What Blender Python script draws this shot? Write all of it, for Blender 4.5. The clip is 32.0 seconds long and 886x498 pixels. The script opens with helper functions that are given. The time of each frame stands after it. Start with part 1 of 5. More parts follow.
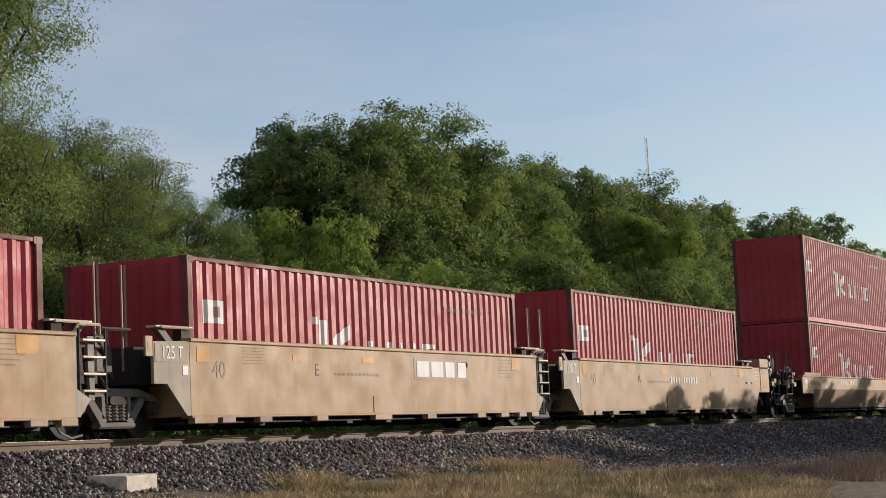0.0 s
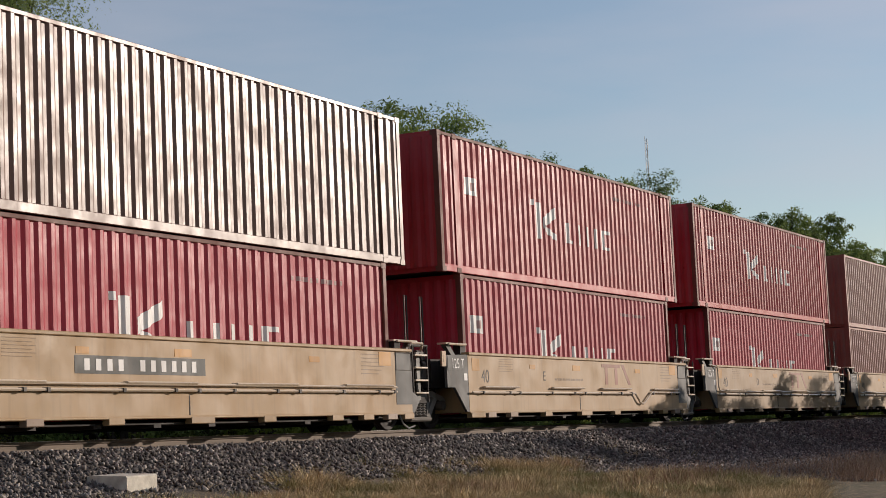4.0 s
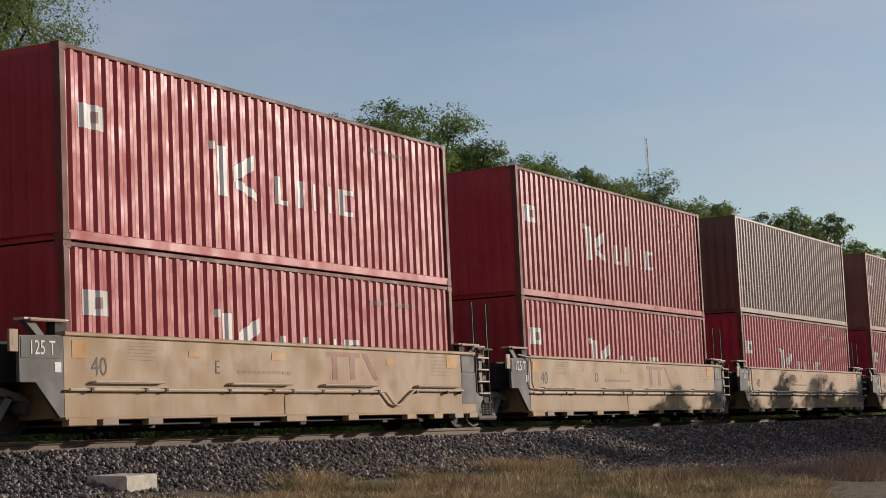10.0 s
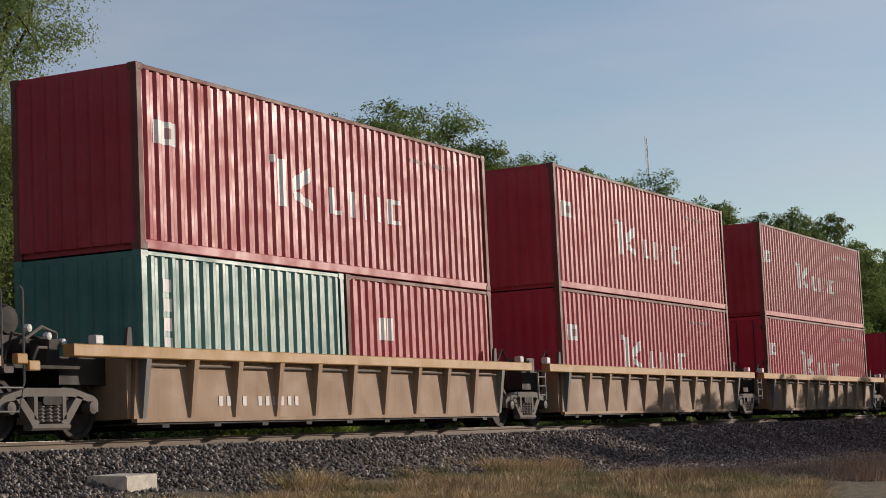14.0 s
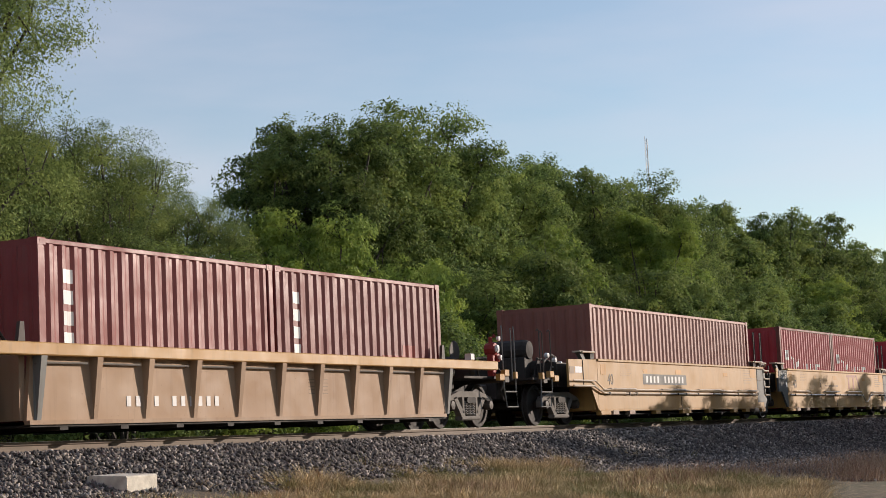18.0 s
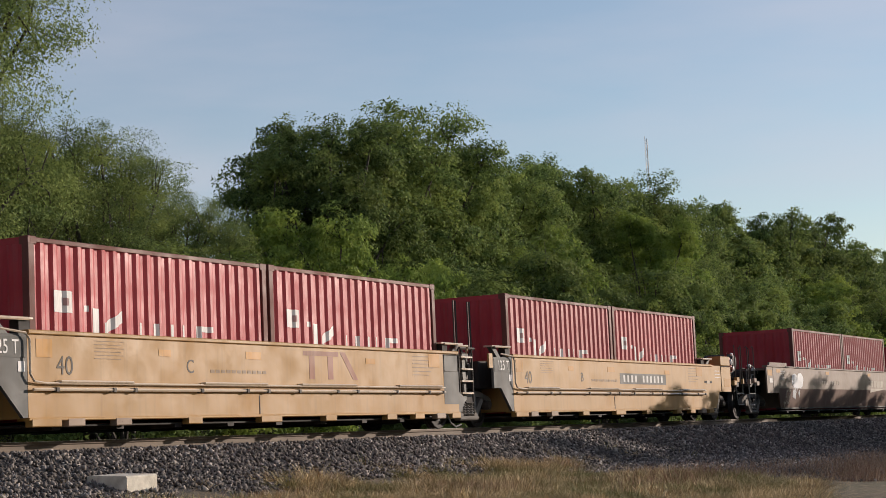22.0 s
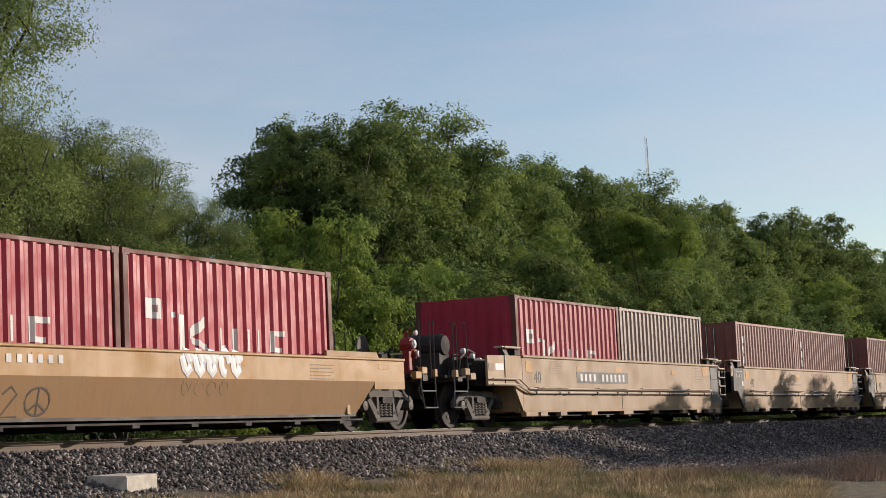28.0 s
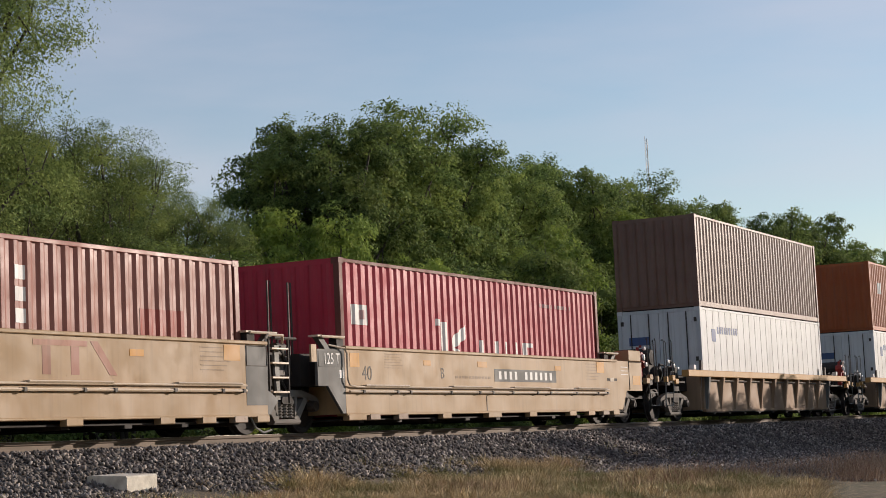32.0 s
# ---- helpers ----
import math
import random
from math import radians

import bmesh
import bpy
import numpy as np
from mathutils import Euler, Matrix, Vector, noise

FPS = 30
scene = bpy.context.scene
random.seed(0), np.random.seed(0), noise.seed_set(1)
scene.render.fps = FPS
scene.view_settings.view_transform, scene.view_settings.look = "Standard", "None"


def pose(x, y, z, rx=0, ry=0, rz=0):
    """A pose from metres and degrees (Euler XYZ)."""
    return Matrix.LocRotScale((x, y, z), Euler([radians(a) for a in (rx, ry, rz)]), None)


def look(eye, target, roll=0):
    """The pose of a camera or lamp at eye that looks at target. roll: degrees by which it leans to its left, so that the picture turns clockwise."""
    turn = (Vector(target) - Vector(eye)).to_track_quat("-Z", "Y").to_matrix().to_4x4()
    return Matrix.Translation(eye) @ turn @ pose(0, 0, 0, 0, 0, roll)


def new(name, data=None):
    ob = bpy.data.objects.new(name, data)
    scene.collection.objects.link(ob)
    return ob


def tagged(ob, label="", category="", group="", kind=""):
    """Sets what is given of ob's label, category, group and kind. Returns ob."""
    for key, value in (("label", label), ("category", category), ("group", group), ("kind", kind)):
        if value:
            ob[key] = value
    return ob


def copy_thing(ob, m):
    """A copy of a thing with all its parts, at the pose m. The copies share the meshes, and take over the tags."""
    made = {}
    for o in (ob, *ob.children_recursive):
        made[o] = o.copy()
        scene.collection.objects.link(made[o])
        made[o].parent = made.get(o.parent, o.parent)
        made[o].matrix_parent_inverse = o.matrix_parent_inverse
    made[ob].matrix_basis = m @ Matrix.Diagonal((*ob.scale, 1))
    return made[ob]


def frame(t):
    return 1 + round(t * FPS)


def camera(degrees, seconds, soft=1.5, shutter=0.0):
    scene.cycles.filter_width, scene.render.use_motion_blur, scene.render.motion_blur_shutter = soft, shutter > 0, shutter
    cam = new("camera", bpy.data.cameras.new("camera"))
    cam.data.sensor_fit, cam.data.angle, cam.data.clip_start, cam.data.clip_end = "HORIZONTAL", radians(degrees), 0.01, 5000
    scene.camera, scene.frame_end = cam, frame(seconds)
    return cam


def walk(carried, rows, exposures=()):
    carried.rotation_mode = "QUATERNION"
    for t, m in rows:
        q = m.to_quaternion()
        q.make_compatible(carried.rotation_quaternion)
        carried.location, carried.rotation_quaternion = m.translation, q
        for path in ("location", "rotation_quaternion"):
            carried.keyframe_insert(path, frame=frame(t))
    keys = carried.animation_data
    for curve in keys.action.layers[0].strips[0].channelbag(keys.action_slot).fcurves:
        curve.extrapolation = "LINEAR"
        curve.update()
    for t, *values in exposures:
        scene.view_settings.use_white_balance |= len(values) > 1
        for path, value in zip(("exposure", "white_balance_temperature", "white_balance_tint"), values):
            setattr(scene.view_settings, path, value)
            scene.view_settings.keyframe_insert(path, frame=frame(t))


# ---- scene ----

# ================= camera =================
cam = camera(27.25, 32.0, soft=0.9)
EYE = Vector((0.0, -17.58, -0.245))
YAW, PITCH, LEAN = radians(26.65), radians(5.985), 2.597
AIM = Vector((math.cos(YAW) * math.cos(PITCH), math.sin(YAW) * math.cos(PITCH), math.sin(PITCH)))
VIEW = look(EYE, EYE + AIM * 40, -LEAN)
walk(cam, [(0, VIEW), (32, VIEW)], exposures=[(t, e, 6500, 15) for t, e in ((0, -0.15), (2, -0.25), (4.5, -0.46), (5, -0.58), (5.5, -0.84), (6, -0.9), (7, -0.56), (8, -0.36), (9, -0.4), (10.5, -0.58), (12, -0.7), (13, -0.44), (15, -0.4), (18, 0.04), (19.2, -0.14), (21, -0.24), (22.5, -0.14), (24, -0.04), (26, -0.1), (32, -0.13))])

# ================= sky and sun =================
SUN_AZ, SUN_EL = radians(-34), radians(12.5)
TO_SUN = Vector((math.cos(SUN_AZ) * math.cos(SUN_EL), math.sin(SUN_AZ) * math.cos(SUN_EL), math.sin(SUN_EL)))
world = bpy.data.worlds.new("sky")
scene.world = world
world.use_nodes = True
wn, wl = world.node_tree.nodes, world.node_tree.links
wn.clear()
sky = wn.new("ShaderNodeTexSky")
sky.sky_type, sky.sun_disc = "NISHITA", False
sky.sun_elevation, sky.sun_rotation = SUN_EL, math.pi / 2 - SUN_AZ
sky.altitude, sky.air_density, sky.dust_density, sky.ozone_density = 300, 1.0, 0.35, 1.6
coord = wn.new("ShaderNodeTexCoord")
stretch = wn.new("ShaderNodeMapping")
stretch.inputs["Scale"].default_value = (1.2, 1.6, 7.0)
stretch.inputs["Rotation"].default_value = (0.15, -0.1, 0.3)
cirrus = wn.new("ShaderNodeTexNoise")
cirrus.inputs["Scale"].default_value, cirrus.inputs["Detail"].default_value = 2.2, 6
thin = wn.new("ShaderNodeMapRange")
thin.inputs["From Min"].default_value, thin.inputs["From Max"].default_value = 0.42, 0.75
thin.inputs["To Min"].default_value, thin.inputs["To Max"].default_value = 0.10, 0.5
veil = wn.new("ShaderNodeMix")
veil.data_type = "RGBA"
veil.inputs[7].default_value = (4.9, 4.8, 5.2, 1)
back = wn.new("ShaderNodeBackground")
back.inputs["Strength"].default_value = 0.15
out = wn.new("ShaderNodeOutputWorld")
wl.new(coord.outputs["Generated"], stretch.inputs["Vector"])
wl.new(stretch.outputs["Vector"], cirrus.inputs["Vector"])
wl.new(cirrus.outputs["Fac"], thin.inputs["Value"])
wl.new(thin.outputs["Result"], veil.inputs[0])
wl.new(sky.outputs["Color"], veil.inputs[6])
wl.new(veil.outputs[2], back.inputs["Color"])
wl.new(back.outputs["Background"], out.inputs["Surface"])
sun_data = bpy.data.lights.new("sun", "SUN")
sun_data.energy, sun_data.angle, sun_data.color = 5.0, radians(0.53), (1.0, 0.88, 0.74)
sun = new("sun", sun_data)
sun.matrix_world = look(TO_SUN * 100, (0, 0, 0))

# ================= materials =================


class Nodes:
    """A node material with its principled shader at hand."""

    def __init__(self, name):
        self.mat = bpy.data.materials.new(name)
        self.mat.use_nodes = True
        self.n, self.l = self.mat.node_tree.nodes, self.mat.node_tree.links
        self.bsdf = self.n["Principled BSDF"]

    def add(self, kind, **values):
        node = self.n.new(kind)
        for key, value in values.items():
            node.inputs[key.replace("_", " ")].default_value = value
        return node

    def link(self, a, b):
        self.l.new(a, b)

    def place(self, scale=(1, 1, 1)):
        c = self.n.new("ShaderNodeTexCoord")
        m = self.n.new("ShaderNodeMapping")
        m.inputs["Scale"].default_value = scale
        self.link(c.outputs["Object"], m.inputs["Vector"])
        return m.outputs["Vector"]

    def noise(self, scale, detail=4, vector=None, rough=0.6):
        t = self.add("ShaderNodeTexNoise", Scale=scale, Detail=detail, Roughness=rough)
        self.link(vector or self.place(), t.inputs["Vector"])
        return t.outputs["Fac"]

    def span(self, value, a, b, lo=0.0, hi=1.0):
        r = self.n.new("ShaderNodeMapRange")
        for key, v in zip(("From Min", "From Max", "To Min", "To Max"), (a, b, lo, hi)):
            r.inputs[key].default_value = v
        self.link(value, r.inputs["Value"])
        return r.outputs["Result"]

    def mix(self, fac, a, b, how="MIX"):
        m = self.n.new("ShaderNodeMix")
        m.data_type, m.blend_type = "RGBA", how
        for slot, v in ((0, fac), (6, a), (7, b)):
            if isinstance(v, (int, float)):
                m.inputs[slot].default_value = v
            elif isinstance(v, tuple):
                m.inputs[slot].default_value = (*v, 1)
            else:
                self.link(v, m.inputs[slot])
        return m.outputs[2]

    def random(self):
        return self.n.new("ShaderNodeObjectInfo").outputs["Random"]

    def done(self, colour, rough, bump=None, depth=0.01, metal=0.0):
        for key, v in (("Base Color", colour), ("Roughness", rough)):
            if isinstance(v, tuple):
                self.bsdf.inputs[key].default_value = (*v, 1)
            elif isinstance(v, (int, float)):
                self.bsdf.inputs[key].default_value = v
            else:
                self.link(v, self.bsdf.inputs[key])
        self.bsdf.inputs["Metallic"].default_value = metal
        if bump is not None:
            b = self.add("ShaderNodeBump", Strength=0.6, Distance=depth)
            self.link(bump, b.inputs["Height"])
            self.link(b.outputs["Normal"], self.bsdf.inputs["Normal"])
        return self.mat


def paint(name, colour, faded, dirt=(0.16, 0.11, 0.08), wear=0.5, rough=0.42, grime=0.35, shine=0.3):
    """Weathered vehicle paint: sun-faded clouds, vertical rain streaks, rust specks and dents."""
    m = Nodes(name)
    cloud = m.span(m.noise(0.7, 5), 0.35, 0.7)
    base = m.mix(cloud, colour, faded)
    streak = m.span(m.noise(3.0, 4, m.place((3.5, 3.5, 0.16))), 0.52, 0.78, 0, grime)
    base = m.mix(streak, base, dirt)
    speck = m.span(m.noise(14, 5), 0.66, 0.74, 0, wear)
    base = m.mix(speck, base, (0.10, 0.045, 0.025))
    shade = m.span(m.random(), 0, 1, 0.60, 0.76)
    vary = m.n.new("ShaderNodeVectorMath")
    vary.operation = "SCALE"
    m.link(base, vary.inputs[0])
    m.link(shade, vary.inputs["Scale"])
    gloss = m.span(m.noise(2.2, 4), 0.3, 0.7, rough - 0.08, rough + 0.14)
    m.bsdf.inputs["Specular IOR Level"].default_value = shine
    return m.done(vary.outputs[0], gloss, m.noise(1.6, 3), 0.012)


RED = paint("red_container_paint", (0.52, 0.038, 0.048), (0.58, 0.075, 0.082), dirt=(0.26, 0.09, 0.07), rough=0.46, shine=0.30)
CRIMSON = paint("crimson_container_paint", (0.60, 0.034, 0.064), (0.63, 0.065, 0.092), dirt=(0.28, 0.08, 0.07), rough=0.47, shine=0.28)
SHINY = paint("glossy_red_container_paint", (0.52, 0.045, 0.06), (0.57, 0.085, 0.09), dirt=(0.26, 0.10, 0.07), rough=0.34, shine=0.22)
SHEEN = paint("satin_brown_container_paint", (0.19, 0.085, 0.055), (0.25, 0.13, 0.085), rough=0.38, shine=0.42)
MAROON = paint("faded_maroon_container_paint", (0.34, 0.115, 0.085), (0.42, 0.17, 0.12), dirt=(0.23, 0.12, 0.09), rough=0.46, shine=0.33)
WINE = paint("wine_red_container_paint", (0.27, 0.06, 0.055), (0.32, 0.10, 0.085), dirt=(0.18, 0.09, 0.06), rough=0.46, shine=0.25)
# the yellow car's paint, darkened to hold the shade of its folded lower side
SHADEYELLOW = paint("shaded_yellow_car_paint", (0.50, 0.27, 0.11), (0.48, 0.29, 0.13), dirt=(0.28, 0.17, 0.09), wear=0.3, rough=0.55)
REPAINT = paint("fresh_red_repaint", (0.40, 0.06, 0.04), (0.44, 0.09, 0.06), rough=0.5)
BROWN = paint("brown_container_paint", (0.20, 0.095, 0.062), (0.28, 0.15, 0.10), rough=0.42, shine=0.5)
GREEN = paint("green_container_paint", (0.045, 0.22, 0.17), (0.14, 0.34, 0.28), shine=0.5)
ORANGE = paint("orange_container_paint", (0.50, 0.10, 0.02), (0.52, 0.15, 0.05))
WHITE = paint("white_container_paint", (0.86, 0.87, 0.86), (0.76, 0.76, 0.74), wear=0.25, rough=0.4)
TAN = paint("faded_tan_car_paint", (0.54, 0.345, 0.172), (0.52, 0.36, 0.20), dirt=(0.27, 0.195, 0.12), wear=0.35, rough=0.55)
YELLOW = paint("yellow_car_paint", (0.60, 0.32, 0.09), (0.56, 0.33, 0.12), dirt=(0.28, 0.18, 0.08), wear=0.3, rough=0.5)
# dusty paint of the ribbed cars; also painted shade on the tan car's fold
DUSTSHADE = paint("dusty_and_shaded_brown_car_paint", (0.45, 0.285, 0.17), (0.52, 0.35, 0.22), dirt=(0.25, 0.16, 0.10), wear=0.4, rough=0.65)
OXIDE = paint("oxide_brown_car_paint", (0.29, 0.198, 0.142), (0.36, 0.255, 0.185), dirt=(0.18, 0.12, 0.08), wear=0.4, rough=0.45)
# the oxide paint again, darkened for shade on the folded lower side
SHADEOXIDE = paint("shaded_oxide_car_paint", (0.20, 0.115, 0.085), (0.26, 0.16, 0.12), dirt=(0.12, 0.075, 0.05), wear=0.4, rough=0.55)
ASH = paint("pale_grey_board_paint", (0.50, 0.42, 0.32), (0.55, 0.47, 0.37), wear=0.3, rough=0.6)
GREY = paint("grey_car_paint", (0.22, 0.22, 0.20), (0.30, 0.29, 0.26), wear=0.4, rough=0.6)
PANEL = paint("dark_grey_panel_paint", (0.13, 0.13, 0.12), (0.17, 0.17, 0.15), wear=0.3, rough=0.6)
STEEL = paint("grimy_steel", (0.07, 0.056, 0.046), (0.13, 0.105, 0.085), wear=0.5, rough=0.6)
DARK = paint("dark_grimy_steel", (0.035, 0.03, 0.026), (0.06, 0.05, 0.042), wear=0.5, rough=0.7)
PALE = paint("pale_bracket_paint", (0.50, 0.36, 0.26), (0.46, 0.34, 0.25), rough=0.6)
MARK = paint("white_stencil_paint", (1.0, 0.98, 0.93), (0.86, 0.81, 0.76), wear=0.3, rough=0.46, grime=0.2)
DULL = paint("worn_pale_stencil_paint", (0.56, 0.34, 0.32), (0.50, 0.26, 0.25), wear=0.3, rough=0.6)
FRESH = paint("fresh_white_spray_paint", (1.0, 1.0, 0.99), (0.97, 0.97, 0.97), wear=0.05, rough=0.4, grime=0.05)
BLACKMARK = paint("dark_stencil_paint", (0.11, 0.085, 0.06), (0.17, 0.13, 0.09), wear=0.3, rough=0.6)
FAINT = paint("faint_stencil_paint", (0.36, 0.25, 0.15), (0.40, 0.28, 0.17), wear=0.3, rough=0.6)
ROSE = paint("faded_red_stencil_paint", (0.46, 0.20, 0.14), (0.50, 0.28, 0.18), wear=0.3, rough=0.6)
AMBER = paint("orange_reflector_paint", (0.68, 0.28, 0.015), (0.64, 0.33, 0.06), wear=0.3, rough=0.5)
BLUE = paint("blue_stencil_paint", (0.10, 0.16, 0.34), (0.20, 0.26, 0.40), wear=0.3, rough=0.5)
VALVERED = paint("red_valve_paint", (0.40, 0.04, 0.03), (0.34, 0.06, 0.05), rough=0.5)
ENDGREY = paint("slate_grey_end_paint", (0.15, 0.15, 0.138), (0.19, 0.185, 0.168), wear=0.4, rough=0.6)
CAST = paint("dusty_cast_steel", (0.20, 0.18, 0.155), (0.30, 0.27, 0.235), wear=0.5, rough=0.8)
SLEEK = paint("pale_galvanised_pipe", (0.82, 0.64, 0.45), (0.90, 0.74, 0.56), wear=0.15, rough=0.3, grime=0.15, shine=0.7)
WORNRED = paint("rusty_worn_red_paint", (0.20, 0.055, 0.04), (0.26, 0.11, 0.075), dirt=(0.15, 0.09, 0.06), wear=0.9, rough=0.6, grime=0.6)


def rail_steel():
    m = Nodes("rusty_rail_steel")
    c = m.mix(m.span(m.noise(5, 5, m.place((0.3, 3, 3))), 0.35, 0.7), (0.12, 0.085, 0.058), (0.185, 0.135, 0.093))
    return m.done(c, 0.75, m.noise(30, 4), 0.004)


def worn_rail():
    m = Nodes("worn_rail_head")
    c = m.mix(m.noise(8, 3, m.place((0.2, 6, 6))), (0.45, 0.42, 0.38), (0.60, 0.57, 0.52))
    return m.done(c, 0.3, metal=0.9)


def ballast_mat(name, stones):
    m = Nodes(name)
    if stones:
        r = m.n.new("ShaderNodeNewGeometry").outputs["Random Per Island"]
        ramp = m.n.new("ShaderNodeValToRGB")
        for pos, c in ((0.0, (0.04, 0.034, 0.030)), (0.5, (0.115, 0.097, 0.083)), (0.82, (0.27, 0.232, 0.198))):
            e = ramp.color_ramp.elements[0] if pos == 0 else ramp.color_ramp.elements.new(pos)
            e.color = (*c, 1)
        ramp.color_ramp.elements[-1].color = (0.52, 0.455, 0.39, 1)
        m.link(r, ramp.inputs[0])
        c = m.mix(m.span(m.noise(0.5, 4), 0.4, 0.7), ramp.outputs[0], (0.07, 0.058, 0.05))
        c = m.mix(0.6, ramp.outputs[0], c)
        return m.done(c, 0.85, m.noise(60, 3), 0.004)
    v = m.add("ShaderNodeTexVoronoi", Scale=19.0)
    m.link(m.place(), v.inputs["Vector"])
    c = m.mix(v.outputs["Distance"], (0.03, 0.025, 0.021), (0.12, 0.097, 0.078))
    return m.done(c, 0.9, v.outputs["Distance"], 0.05)


def soil_mat():
    """Straw-littered soil that runs out over crushed stone towards the track."""
    m = Nodes("dry_grass_soil")
    c = m.mix(m.span(m.noise(0.35, 5), 0.4, 0.62), (0.17, 0.12, 0.07), (0.115, 0.10, 0.05))
    c = m.mix(m.span(m.noise(9, 5), 0.45, 0.7), c, (0.27, 0.20, 0.115))
    v = m.add("ShaderNodeTexVoronoi", Scale=17.0)
    m.link(m.place(), v.inputs["Vector"])
    grit = m.mix(v.outputs["Distance"], (0.025, 0.021, 0.018), (0.105, 0.087, 0.072))
    at = m.n.new("ShaderNodeSeparateXYZ")
    m.link(m.place(), at.inputs[0])
    right = m.span(at.outputs[0], 28.0, 34.0, 0, 12)

    def plus(a, b):
        s = m.n.new("ShaderNodeMath")
        m.link(a, s.inputs[0])
        m.link(b, s.inputs[1])
        return s.outputs[0]
    line = plus(plus(at.outputs[1], right), m.span(m.noise(1.1, 5), 0.2, 0.8, -1.6, 1.6))
    c = m.mix(m.span(line, -5.2, -4.0), c, grit)
    return m.done(c, 0.95, m.noise(25, 5), 0.05)


def leaf_mat(name, dark, light, gold):
    m = Nodes(name)
    r = m.n.new("ShaderNodeNewGeometry").outputs["Random Per Island"]
    c = m.mix(r, dark, light)
    c = m.mix(m.span(m.noise(0.6, 3), 0.45, 0.66, 0, 0.7), c, gold)
    c = m.mix(m.span(m.noise(0.45, 2), 0.55, 0.75, 0, 0.4), c, (dark[0] * 0.5, dark[1] * 0.55, dark[2] * 0.6))
    tree = m.span(m.random(), 0, 1, 0.8, 1.15)
    vary = m.n.new("ShaderNodeVectorMath")
    vary.operation = "SCALE"
    m.link(c, vary.inputs[0])
    m.link(tree, vary.inputs["Scale"])
    glow = m.n.new("ShaderNodeBsdfTranslucent")
    m.link(vary.outputs[0], glow.inputs["Color"])
    m.done(vary.outputs[0], 0.8)
    m.bsdf.inputs["Specular IOR Level"].default_value = 0.15
    both = m.n.new("ShaderNodeMixShader")
    both.inputs[0].default_value = 0.35
    m.link(m.bsdf.outputs[0], both.inputs[1])
    m.link(glow.outputs[0], both.inputs[2])
    m.link(both.outputs[0], m.n["Material Output"].inputs["Surface"])
    return m.mat


def bark_mat():
    m = Nodes("grey_brown_bark")
    c = m.mix(m.noise(6, 5, m.place((4, 4, 0.6))), (0.04, 0.033, 0.027), (0.10, 0.086, 0.072))
    return m.done(c, 0.9, m.noise(9, 5, m.place((4, 4, 0.8))), 0.03)


def straw_mat():
    m = Nodes("dry_grass_blades")
    r = m.n.new("ShaderNodeNewGeometry").outputs["Random Per Island"]
    c = m.mix(r, (0.42, 0.30, 0.14), (0.85, 0.66, 0.37))
    c = m.mix(m.span(m.noise(2.3, 3), 0.44, 0.64, 0, 0.7), c, (0.20, 0.135, 0.07))
    c = m.mix(m.span(m.noise(0.9, 3), 0.48, 0.62, 0, 0.75), c, (0.17, 0.185, 0.05))
    c = m.mix(m.span(m.noise(0.4, 3, m.place((1, 1, 4))), 0.55, 0.7, 0, 0.3), c, (0.28, 0.15, 0.10))
    return m.done(c, 0.85)


def weed_mat():
    m = Nodes("dry_weed_stalks")
    r = m.n.new("ShaderNodeNewGeometry").outputs["Random Per Island"]
    return m.done(m.mix(r, (0.26, 0.13, 0.08), (0.52, 0.36, 0.22)), 0.85)


def concrete_mat():
    m = Nodes("weathered_concrete")
    c = m.mix(m.span(m.noise(5, 6), 0.35, 0.7), (0.50, 0.45, 0.36), (0.80, 0.74, 0.62))
    return m.done(c, 0.9, m.noise(30, 5), 0.01)


RUST, WORN = rail_steel(), worn_rail()
GRAVEL, STONE, SOIL = ballast_mat("gravel_bed", False), ballast_mat("ballast_stone", True), soil_mat()
LEAF = leaf_mat("elm_leaves", (0.055, 0.088, 0.028), (0.24, 0.325, 0.095), (0.33, 0.385, 0.10))
BUSH = leaf_mat("young_leaves", (0.15, 0.22, 0.05), (0.29, 0.39, 0.085), (0.39, 0.46, 0.09))
ASHLEAF = leaf_mat("light_ash_leaves", (0.075, 0.112, 0.04), (0.26, 0.335, 0.105), (0.35, 0.40, 0.11))
BARK, STRAW, WEED, CONCRETE = bark_mat(), straw_mat(), weed_mat(), concrete_mat()

# ================= mesh helpers =================


